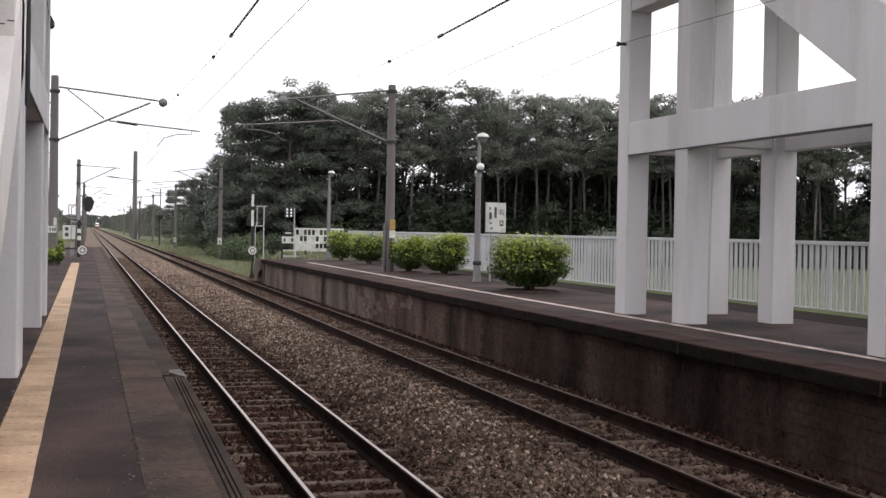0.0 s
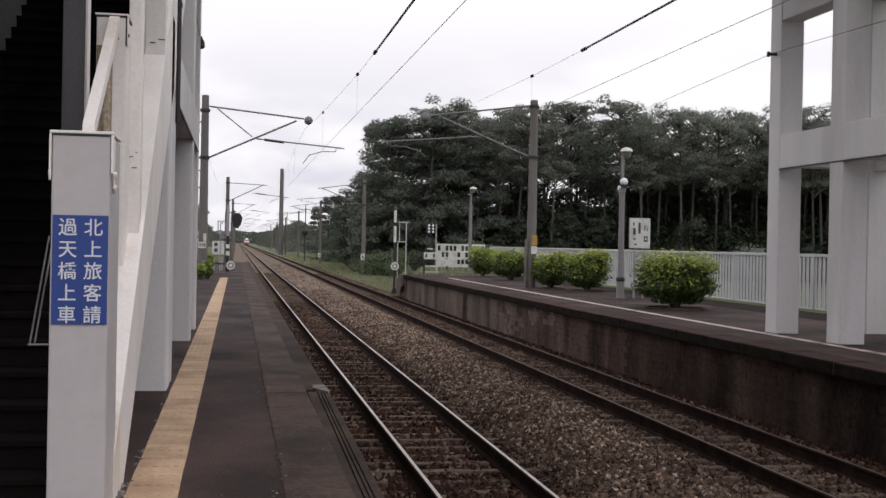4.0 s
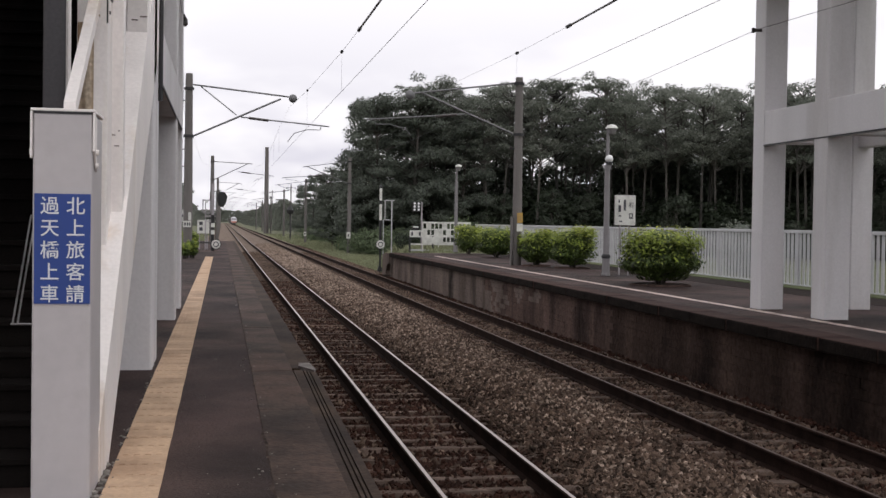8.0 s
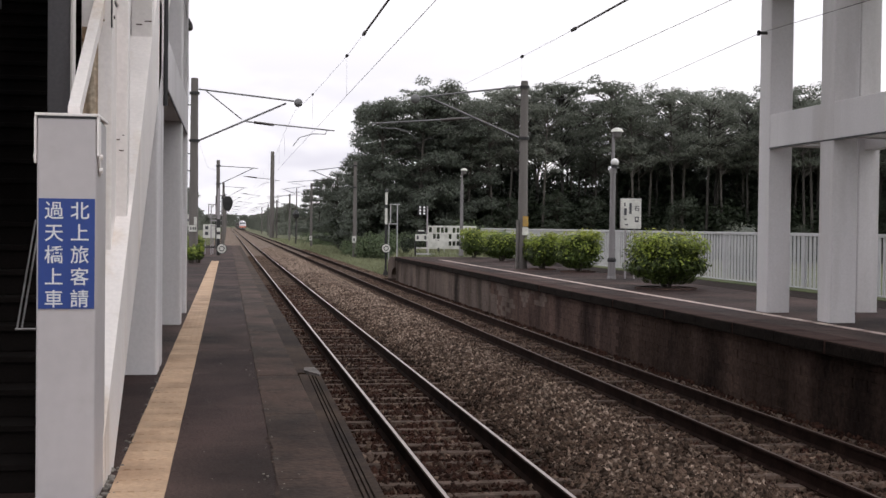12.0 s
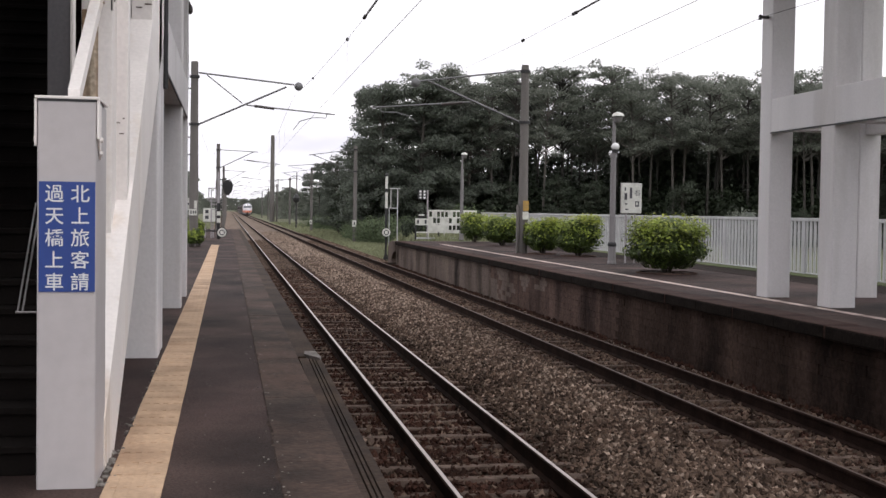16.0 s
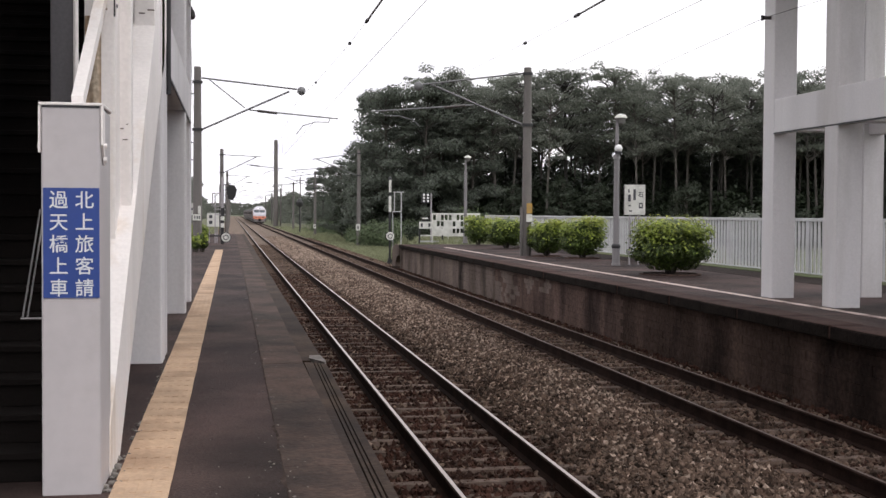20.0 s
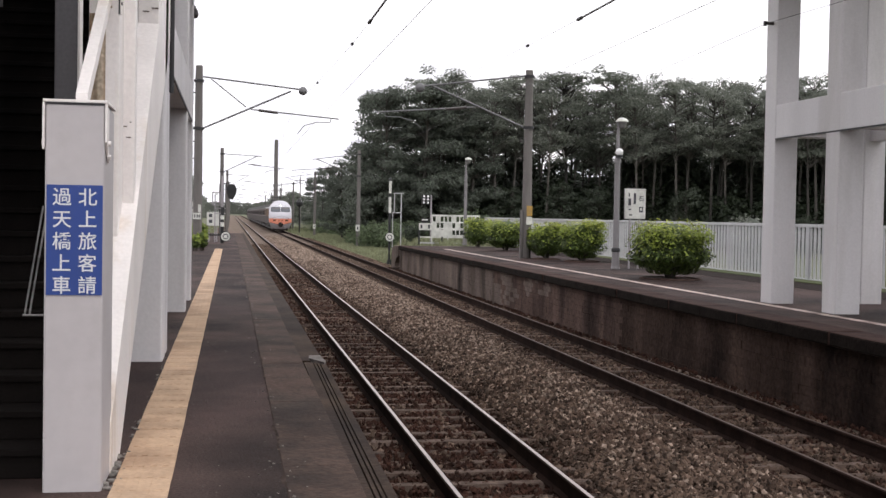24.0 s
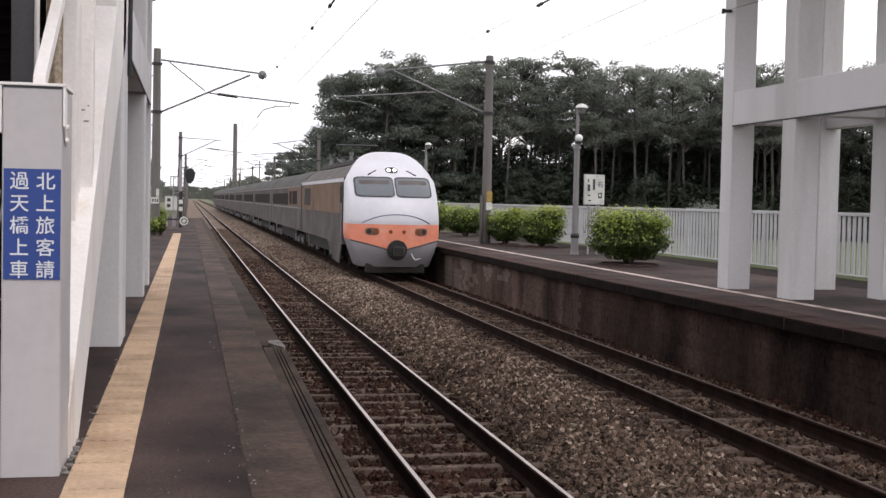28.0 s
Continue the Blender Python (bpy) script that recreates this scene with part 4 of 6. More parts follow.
# ---- things on the far platform ----
def lamp_post(x, y, hgt, label, neck):
    """A stepped pole under a domed lamp head; the pole is thinner above the neck."""
    l = thing("platform_lamp", pose(x, y, P), label, "lamp post", group="platform lamps")
    part("pole", lathe([(0.13, -0.02), (0.13, 0.05), (0.115, 0.08), (0.11, 0.5), (0.088, 0.54), (0.080, neck - 0.02), (0.052, neck), (0.045, hgt - 0.05)], 14), LAMP_POLE, l)
    part("collar", lathe([(0.12, 0.50), (0.13, 0.53), (0.13, 0.58), (0.10, 0.62)], 14), DARK_STEEL, l)
    part("arm", rod((0, 0, hgt - 0.12), (0.12, -0.03, hgt - 0.02), 0.03, seg=8), LAMP_POLE, l)
    part("shade", lathe([(0.185, hgt - 0.0), (0.18, hgt + 0.02), (0.13, hgt + 0.09), (0.03, hgt + 0.12)], 14, (0.1, -0.03)), SIGN_WHITE, l, "pale domed shade")
    part("globe", lathe([(0.02, hgt - 0.20), (0.10, hgt - 0.16), (0.15, hgt - 0.01)], 14, (0.1, -0.03)), LAMP_DULL, l, "dull grey lamp globe")
    return l


la = lamp_post(9.02, 33.6, 4.26, "slim grey platform lamp post with a round shade", 3.16)
bm = bmesh.new()
bmesh.ops.create_icosphere(bm, subdivisions=2, radius=0.12, matrix=Matrix.Translation((0.03, -0.06, 3.38)))
part("side_lamp", bm, LAMP_GLASS, la, "small white side lamp", smooth=True)
part("side_lamp_ring", rod((0.03, -0.06, 3.22), (0.03, -0.06, 3.30), 0.10, seg=12), DARK_STEEL, la)
part("side_lamp_bracket", rod((0, 0, 3.08), (0, 0, 3.20), 0.11, 0.09, seg=10), LAMP_POLE, la)
lamp_post(9.80, 60.5, 4.33, "slim grey lamp post at the platform end", 3.6)

board = thing("station_board", pose(9.40, 34.0, P), "white station name board on two thin legs", "sign")
part("panel", box(0.0, 0.62, -0.05, 0.0, 1.47, 2.34, 0.008), SIGN_WHITE, board)
part("frame", box(-0.015, 0.635, 0.0, 0.02, 1.455, 2.355, 0.004), GREY_STEEL, board)
for x in (0.16, 0.44):
    part("leg", rod((x, 0.0, -0.02), (x, 0.0, 1.5), 0.028, seg=8), GREY_STEEL, board)
bars = [(0.09, 0.17, 1.86, 2.06), (0.25, 0.32, 1.90, 2.22), (0.09, 0.13, 2.12, 2.22), (0.10, 0.18, 1.72, 1.76), (0.12, 0.21, 1.56, 1.60), (0.42, 0.54, 1.66, 1.71), (0.42, 0.45, 1.71, 1.79), (0.51, 0.54, 1.71, 1.79), (0.42, 0.54, 1.79, 1.82)]
for x0, x1, z0, z1 in bars:
    part("lettering_bar", box(x0, x1, -0.056, -0.05, z0, z1), INK, board)
name_char = char_mesh("石", 0.17, INK, 0.002)
name_char.parent = board
name_char.matrix_basis = pose(0.48, -0.054, 2.05, 90, 0, 0)

# picket fence behind the far platform
fence = thing("picket_fence", pose(12.0, 0, P - 0.03), "grey-white steel picket fence behind the platform", "fence")
part("top_rail", box(-0.04, 0.04, -5, 66, 1.36, 1.44, 0.01), FENCE, fence)
part("bottom_rail", box(-0.03, 0.03, -5, 66, 0.05, 0.11, 0.008), FENCE, fence)
fpost = part("fence_post", box(-0.045, 0.045, -0.045, 0.045, -0.14, 1.38, 0.006), FENCE, fence)
fpost.matrix_basis = pose(0, 6, 0)
for i in range(1, 26):
    again(fpost, pose(0, 6 + 2.4 * i, 0), fence)

# white barrier and lattice at the platform end
barrier = thing("end_barrier", pose(0.13, 62.0, P), "low white barrier with panels and two rails", "barrier")
for z in (0.0, 0.30):
    part("rail", box(7.5, 9.95, -0.03, 0.03, z, z + 0.07), SIGN_WHITE if z else FENCE, barrier)
for x in (7.54, 8.75, 9.9):
    part("post", box(x - 0.04, x + 0.04, -0.04, 0.04, -0.05, 0.75), DARK_STEEL, barrier)
part("stub_panel", box(7.52, 8.18, -0.05, -0.02, 0.70, 1.05, 0.004), SIGN_WHITE, barrier)
for x in (7.60, 8.0):
    part("slot", box(x, x + 0.10, -0.056, -0.05, 0.78, 0.98), INK, barrier)
part("black_cap", box(7.64, 8.02, -0.04, 0.0, 1.07, 1.30, 0.004), BLACK, barrier)
part("white_cap", box(7.68, 7.98, -0.05, -0.041, 1.20, 1.27), SIGN_WHITE, barrier)
part("panel", box(8.22, 9.28, -0.05, -0.02, 0.36, 0.72, 0.004), SIGN_WHITE, barrier)
lattice = thing("white_lattice_fence", pose(0.17, 62.3, P), "white lattice fence with square openings", "fence")
for i in range(13):
    part("upright", box(8.2 + i * 0.21, 8.252 + i * 0.21, -0.03, 0.03, -0.05 if i % 4 == 0 else 0.40, 1.47), SIGN_WHITE, lattice)
for z, hgt in ((0.36, 0.10), (0.70, 0.12), (1.08, 0.07), (1.42, 0.09)):
    part("rail", box(8.2, 10.77, -0.035, 0.035, z, z + hgt), SIGN_WHITE, lattice)
for i, (x, z0, z1) in enumerate(((8.255, 0.80, 1.09), (8.885, 0.80, 1.09), (9.095, 0.80, 1.09), (9.515, 0.80, 1.09), (8.465, 1.14, 1.43), (9.305, 1.14, 1.43))):
    part("infill", box(x, x + 0.155, -0.012, 0.012, z0, z1), SIGN_WHITE, lattice)

# signals and markers by the far platform's end
def ring_disc(parent, x, y, z, r, toward=-1):
    part("disc", rod((x, y, z), (x, y + toward * 0.03, z), r, seg=20), SIGN_WHITE, parent, "round white disc")
    part("ring", rod((x, y + toward * 0.034, z), (x, y + toward * 0.036, z), r * 0.62, seg=20), INK, parent)
    part("centre", rod((x, y + toward * 0.037, z), (x, y + toward * 0.04, z), r * 0.42, seg=16), SIGN_WHITE, parent)
    part("rim", rod((x, y, z), (x, y + 0.02, z), r * 1.12, seg=20), BLACK, parent)


mk = thing("marker_post", pose(6.32, 63.5, -0.4), "black and white striped marker post with a round disc", "railway marker")
for i, z in enumerate((0.0, 1.9, 2.5, 2.9, 3.75, 3.95)):
    z1 = (1.9, 2.5, 2.9, 3.75, 3.95, 4.6)[i]
    part("band", rod((0, 0, z), (0, 0, z1), 0.055 if i == 0 else 0.072, seg=12), (BLACK, BLACK, BLACK, SIGN_WHITE, BLACK, SIGN_WHITE)[i], mk)
part("finial", lathe([(0.09, 4.6), (0.11, 4.66), (0.03, 4.78)], 10), BLACK, mk)
ring_disc(mk, 0.0, -0.1, 1.63, 0.22)
part("foot", prism([(-0.22, 0.0), (-0.06, 0.5), (0.06, 0.5), (0.22, 0.0)], -0.05, 0.05, "y"), DARK_STEEL, mk)
fr = thing("route_indicator", pose(6.52, 63.7, -0.4), "thin grey steel indicator frame on a tall stand", "signal")
bm = bmesh.new()
for x0, x1, z0, z1 in ((0.04, 0.08, 2.9, 3.98), (0.40, 0.45, 0.0, 3.98), (0.0, 0.56, 3.94, 3.99), (0.0, 0.45, 2.9, 2.95), (-0.04, 0.0, 0.0, 2.95)):
    add_box(bm, x0, x1, -0.025, 0.025, z0, z1)
part("frame", bm, FENCE, fr)
rp = thing("repeater_signal", pose(8.28, 64.0, P - 0.05), "small dark repeater signal with pale lamps on a pole", "signal")
part("pole", rod((0.33, 0, -0.2), (0.33, 0, 2.62), 0.04, seg=10), GREY_STEEL, rp)
part("panel", box(-0.20, 0.26, -0.08, 0.0, 2.1, 2.62, 0.01), DARK_STEEL, rp)
for i in range(3):
    for j in range(2):
        part("lamp", rod((-0.08 + 0.22 * j, -0.08, 2.2 + 0.165 * i), (-0.08 + 0.22 * j, -0.11, 2.2 + 0.165 * i), 0.06, seg=12), LAMP_GLASS, rp)
for x, y in ((7.6, 172),):
    sg = thing("signal_mast", pose(x, y, -0.45), "dark colour-light signal with a round hood", "signal")
    part("mast", rod((0, 0, 0), (0, 0, 4.6), 0.09, seg=10), DARK_STEEL, sg)
    part("head", lathe([(0.05, 3.7), (0.45, 3.95), (0.5, 4.4), (0.2, 4.9), (0.05, 5.0)], 12), BLACK, sg)

# ---- near platform's far end: signal, cabinets, marker, shrubs ----
sig = thing("colour_light_signal", pose(-2.62, 94.0, -0.45), "black hooded colour-light signal on a grey mast", "signal")
part("mast", rod((0, 0, 0), (0, 0, 5.6), 0.11, seg=12), GREY_STEEL, sig)
part("arm", rod((0, 0, 5.0), (0.62, -0.05, 5.1), 0.04, seg=8), DARK_STEEL, sig)
bm = prism([(-0.62, 0.35), (-0.2, 0.75), (0.35, 0.7), (0.62, 0.25), (0.45, -0.35), (0.1, -0.75), (-0.35, -0.6), (-0.55, -0.1)], -0.16, 0.16, "y")
hd = part("head", bm, BLACK, sig)
hd.matrix_basis = pose(0.68, -0.1, 4.4) @ Matrix.Diagonal((0.66, 1, 0.8, 1))
for z in (4.6, 4.15):
    part("hood", rod((0.68, -0.25, z), (0.68, -0.55, z), 0.15, 0.17, seg=14), BLACK, sig)
part("ladder_cage", box(-0.25, 0.25, -0.1, 0.5, 2.9, 2.96), DARK_STEEL, sig)
for s in (-0.25, 0.2):
    part("ladder_rail", box(s, s + 0.05, 0.3, 0.35, 0, 5.0), DARK_STEEL, sig)
for i in range(12):
    part("ladder_rung", box(-0.25, 0.25, 0.31, 0.34, 0.4 + 0.38 * i, 0.43 + 0.38 * i), DARK_STEEL, sig)
mk2 = thing("marker_post", pose(-2.36, 57.5, P), "black and white striped marker post with a round disc", "railway marker")
for z0, z1, m in ((0.0, 0.77, BLACK), (0.77, 0.97, SIGN_WHITE), (0.97, 1.10, BLACK), (1.10, 1.29, SIGN_WHITE), (1.29, 1.68, BLACK)):
    part("band", rod((0, 0, z0), (0, 0, z1), 0.085, seg=12), m, mk2)
part("arm", box(-0.75, 0.0, -0.03, 0.03, 0.34, 0.40), BLACK, mk2)
ring_disc(mk2, 0.16, -0.12, 0.31, 0.21)
stand = thing("signal_stand", pose(-2.84, 58.6, P), "grey steel signal stand with an open frame", "signal")
part("leg", box(0.10, 0.15, 0, 0.05, -0.01, 2.4), GREY_STEEL, stand)
for x0, x1, z0, z1 in ((-0.02, 0.03, 1.75, 2.40), (0.33, 0.38, 1.75, 2.40), (-0.02, 0.38, 2.36, 2.41), (-0.02, 0.38, 1.75, 1.80)):
    part("frame_bar", box(x0, x1, 0, 0.05, z0, z1), GREY_STEEL, stand)
part("small_lamp", rod((0.18, -0.02, 2.32), (0.18, -0.08, 2.32), 0.08, seg=12), LAMP_GLASS, stand)
for z in (1.35, 1.60, 1.88):
    part("crossbar", box(0.15, 0.62, 0.0, 0.05, z, z + 0.05), GREY_STEEL, stand)
plate = thing("mast_notice", pose(-3.22, 46.82, P), "small white notice with dark marks on the mast", "sign")
part("panel", box(-0.17, 0.13, -0.03, 0.0, 1.16, 1.40, 0.004), SIGN_WHITE, plate)
for x in (-0.12, -0.03, 0.05):
    part("lettering_bar", box(x, x + 0.05, -0.034, -0.03, 1.22, 1.34), INK, plate)
part("upper_panel", box(0.02, 0.13, -0.03, 0.0, 1.42, 1.72, 0.004), SIGN_WHITE, plate)
cab = thing("relay_cabinet", pose(-2.82, 60.0, P + 0.77), "white relay cabinet with dark panels on legs", "cabinet")
part("body", box(-0.3, 0.28, 0, 0.35, 0.0, 0.66, 0.015), SIGN_WHITE, cab)
for z in (0.14, 0.42):
    part("dark_panel", box(-0.20, -0.04, -0.012, 0.0, z, z + 0.16), INK, cab)
for x in (-0.2, 0.18):
    part("leg", box(x - 0.03, x + 0.03, 0.17, 0.23, -0.78, 0.0), GREY_STEEL, cab)
for x, y, z, w in ((-3.62, 50.5, 1.35, 0.42),):
    bx = thing("switch_box", pose(x, y, P), "small pale switch box on a post", "cabinet")
    part("body", box(-w / 2, w / 2, -0.1, 0.1, z, z + 0.5, 0.01), SIGN_WHITE, bx)
    part("post", box(-0.04, 0.04, -0.04, 0.04, -0.02, z + 0.9), GREY_STEEL, bx)
    part("label_bar", box(-0.12, 0.12, -0.106, -0.1, z + 0.2, z + 0.3), INK, bx)

# ---- planting ----
def shrub(x, y, rx, ry, hgt, z, label, light, dark, count=5200, leaf=0.055, lumps=9, seed=1, cat="bush", tips=None):
    r = np.random.default_rng(seed)
    s = thing("bush", pose(x, y, z), label, cat)
    c = [(0, 0, hgt * 0.50), (0, 0, hgt * 0.34)]
    rad = [(rx * 0.92, ry * 0.92, hgt * 0.44), (rx * 0.80, ry * 0.80, hgt * 0.30)]
    for i in range(lumps):
        a = 2 * math.pi * i / lumps + r.uniform(-0.3, 0.3)
        c.append((rx * 0.56 * math.cos(a), ry * 0.56 * math.sin(a), hgt * r.uniform(0.36, 0.70)))
        rad.append((rx * 0.46, ry * 0.46, hgt * r.uniform(0.24, 0.32)))
    v = leaf_cloud(r, c, rad, count, leaf, up=0.9, square=0.52, wild=0.35)[0]
    taper = np.clip(0.46 + 0.54 * v[:, 2] / (0.30 * hgt), 0.46, 1.0)
    v[:, :2] *= taper[:, None]
    v[:, 2] = np.maximum(v[:, 2], 0.12)
    q = v.reshape(-1, 4, 3)
    # Lower leaves take the dark material: shade low in the bush, put into colour.
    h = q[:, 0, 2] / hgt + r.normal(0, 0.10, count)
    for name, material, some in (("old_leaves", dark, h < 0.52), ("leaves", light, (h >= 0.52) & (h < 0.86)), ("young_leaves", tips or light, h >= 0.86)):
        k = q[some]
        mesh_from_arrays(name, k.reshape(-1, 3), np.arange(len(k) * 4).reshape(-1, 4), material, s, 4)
    for i in range(5):
        a = 2 * math.pi * i / 5
        part("stem", rod((0.05 * math.cos(a), 0.05 * math.sin(a), -0.05), (rx * 0.45 * math.cos(a), ry * 0.45 * math.sin(a), hgt * 0.6), 0.035, 0.012, 6), BARK, s)
    # Dark core, coloured for the shade between the leaves.
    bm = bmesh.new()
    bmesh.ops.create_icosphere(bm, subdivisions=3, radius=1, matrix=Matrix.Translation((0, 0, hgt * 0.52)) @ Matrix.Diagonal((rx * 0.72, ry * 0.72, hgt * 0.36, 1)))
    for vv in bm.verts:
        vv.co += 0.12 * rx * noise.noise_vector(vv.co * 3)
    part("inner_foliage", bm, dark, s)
    return s


BUSH = "clipped round bush with yellow-green young leaves on the platform"
shrub(8.69, 28.3, 1.02, 0.92, 1.54, P, "large " + BUSH, HEDGE, HEDGE_DARK, 13000, 0.046, seed=11, tips=HEDGE_TIP)
shrub(9.62, 39.0, 0.84, 0.78, 1.46, P, BUSH, HEDGE, HEDGE_DARK, 7500, 0.050, seed=12, tips=HEDGE_TIP)
shrub(8.90, 41.0, 0.68, 0.68, 1.36, P, BUSH, HEDGE, HEDGE_DARK, 6000, 0.050, seed=13, tips=HEDGE_TIP)
shrub(9.75, 51.0, 0.98, 0.85, 1.46, P, BUSH, HEDGE, HEDGE_DARK, 5500, 0.055, seed=14, tips=HEDGE_TIP)
shrub(9.55, 56.0, 0.72, 0.7, 1.50, P, BUSH, HEDGE, HEDGE_DARK, 3500, 0.055, seed=15, tips=HEDGE_TIP)
shrub(18.0, 44.2, 0.9, 0.9, 3.2, -0.3, "pale green bush behind the fence", LEAF_B, LEAF_A, 3500, 0.07, seed=16)
for x, y, r in ((8.69, 28.3, 0.75), (9.62, 39.0, 0.6), (8.90, 41.0, 0.5)):
    ring = part("planting_ring", lathe([(r, -0.02), (r, 0.035), (r - 0.07, 0.04), (r - 0.09, 0.012), (0.02, 0.03)], 28), CONC_MID)
    ring.matrix_basis = pose(x, y, P)
    tagged(ring, "low round concrete planting ring around a bush", "planting ring", group="planting rings")
for i, (x, y, h) in enumerate(((-3.26, 45.6, 0.68), (-3.02, 46.0, 0.85), (-3.75, 54.0, 0.95), (-3.15, 54.6, 1.05), (-3.4, 57.5, 1.2), (-3.9, 57.0, 1.1))):
    shrub(x, y, 0.22, 0.22, h * 0.9, P, "small yellow-green shrub beside the platform", HEDGE, HEDGE_DARK, 600, 0.06, lumps=5, seed=20 + i)


def tree_mesh(seed, hgt, spread, count, leaf, kind):
    """Trunk with limbs, and a crown of layered clumps: two meshes."""
    r = np.random.default_rng(seed)
    bm = bmesh.new()
    lean = r.uniform(-0.05, 0.05, 2)
    pts = [Vector((lean[0] * z, lean[1] * z, z)) for z in np.linspace(-0.3, hgt * 0.93, 6)]
    rad = np.linspace(0.14 if kind == "tall" else 0.20, 0.04, 6) * (hgt / 14)
    for i in range(5):
        add_rod(bm, pts[i], pts[i + 1], rad[i], rad[i + 1], 7)
    c, rr = [], []
    for i in range(44 if kind == "tall" else 60):
        t = 0.96 - 0.40 * r.random() ** 1.25 if kind == "tall" else r.uniform(0.10, 0.95)
        z = hgt * t
        a = r.uniform(0, 2 * math.pi)
        reach = spread * (1.15 - t * 0.75) * r.uniform(0.35, 1.0) if kind == "full" else spread * r.random() ** 0.6 * (1.1 - 0.35 * abs(t - 0.75) * 4)
        tip = Vector((lean[0] * z + reach * math.cos(a), lean[1] * z + reach * math.sin(a), z + 0.1 * hgt * r.uniform(-0.1, 0.35)))
        foot = Vector((lean[0] * z, lean[1] * z, z - 0.06 * hgt))
        add_rod(bm, foot, tip, 0.05 * hgt / 14, 0.015, 5)
        c.append(tip)
        k = r.uniform(0.55, 1.25) * spread * 0.31
        rr.append((k, k, k * r.uniform(0.35, 0.62)))
    v, f = leaf_cloud(r, c, rr, count, leaf, up=0.55, sharp=True, flat=0.7, wild=0.45)
    tm = bpy.data.meshes.new("trunk")
    bm.to_mesh(tm)
    bm.free()
    tm.materials.append(BARK_PALE if kind == "tall" else BARK)
    return tm, v, f


def crown_data(name, v, f, material):
    o = mesh_from_arrays(name, v, f, material, None, f.shape[1])
    me = o.data
    bpy.data.objects.remove(o)
    return me


def kinds(first, n, hgt, spread, count, leaf, kind, leaves=None):
    out = []
    for i in range(n):
        tm, v, f = tree_mesh(first + i, hgt, spread, count, leaf, kind)
        out.append((tm, crown_data("crown", v, f, leaves or (LEAF_M if i % 2 else LEAF_B))))
    return out


KINDS = kinds(100, 7, 15.0, 2.4, 5400, 0.108, "tall")
KINDS_FAR = kinds(120, 4, 15.0, 2.4, 2300, 0.155, "tall")
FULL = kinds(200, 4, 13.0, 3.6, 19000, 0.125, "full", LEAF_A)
# Far trees all get the palest leaf; distance haze is painted in it.
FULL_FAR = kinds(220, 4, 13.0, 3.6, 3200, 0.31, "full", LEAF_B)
# These trees are coloured dark for the shade inside the wood.
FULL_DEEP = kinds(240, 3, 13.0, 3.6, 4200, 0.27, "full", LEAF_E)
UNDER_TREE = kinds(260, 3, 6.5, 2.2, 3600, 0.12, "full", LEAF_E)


def tree(x, y, z, scale, turn, pair, label, group):
    t = thing("tree", pose(x, y, z, 0, 0, turn), label, "tree", group=group)
    t.scale = (scale, scale, scale)
    a = new("trunk", pair[0])
    a.parent = t
    b = new("crown", pair[1])
    b.parent = t
    return t


TALL = "tall dark green tree with a bare trunk and layered crown"
BROAD = "dark green tree leafy almost to the ground"
rt = random.Random(5)
# the wood: rows behind the lawn, from beside the line away to the right
for row in range(4):
    n = 25 + row
    for i in range(n):
        u = (i + rt.uniform(-0.35, 0.35)) / (n - 1)
        x = 17 + 62 * u + rt.uniform(-0.8, 0.8) + row * 1.0
        y = 112 - 20 * u + row * 4.2 + rt.uniform(-1.6, 1.6)
        tree(x, y, -0.5, rt.uniform(0.96, 1.14), rt.uniform(0, 360), KINDS[rt.randrange(7)] if row < 3 else KINDS_FAR[rt.randrange(4)], TALL, "trees of the wood")
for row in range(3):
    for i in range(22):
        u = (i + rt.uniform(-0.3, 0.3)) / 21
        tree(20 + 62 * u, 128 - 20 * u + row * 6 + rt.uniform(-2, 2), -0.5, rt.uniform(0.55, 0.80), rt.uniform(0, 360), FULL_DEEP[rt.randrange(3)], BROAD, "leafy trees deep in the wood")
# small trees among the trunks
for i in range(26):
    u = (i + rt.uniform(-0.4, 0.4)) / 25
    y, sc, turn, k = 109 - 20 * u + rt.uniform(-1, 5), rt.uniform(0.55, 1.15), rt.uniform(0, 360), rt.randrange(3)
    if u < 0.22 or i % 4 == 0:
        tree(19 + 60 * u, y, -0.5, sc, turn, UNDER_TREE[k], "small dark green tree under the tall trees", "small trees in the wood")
# a denser stand behind the bare trunks
rd = random.Random(77)
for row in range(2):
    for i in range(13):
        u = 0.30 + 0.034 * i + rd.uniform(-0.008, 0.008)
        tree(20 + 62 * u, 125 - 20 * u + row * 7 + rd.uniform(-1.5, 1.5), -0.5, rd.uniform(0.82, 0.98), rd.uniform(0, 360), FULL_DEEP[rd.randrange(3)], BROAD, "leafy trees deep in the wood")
# leafy edge of the wood towards the line
for x, y, s in ((12.4, 112, 1.16), (15.2, 110, 1.22), (13.0, 118, 1.20), (17.6, 113, 1.16), (10.6, 138, 0.70), (12.9, 125, 0.88), (16.5, 122, 1.15), (20, 111, 1.0), (13.4, 134, 0.80), (13.2, 146, 0.58), (12.8, 155, 0.55), (15, 162, 0.60), (13.0, 172, 0.5), (19.5, 117, 1.1), (12.6, 196, 0.80), (14.8, 190, 0.82), (17.5, 188, 0.85), (12.2, 214, 0.72)):
    tree(x, y, -0.5, s, rt.uniform(0, 360), FULL[rt.randrange(4)], BROAD, "leafy trees at the wood's edge")
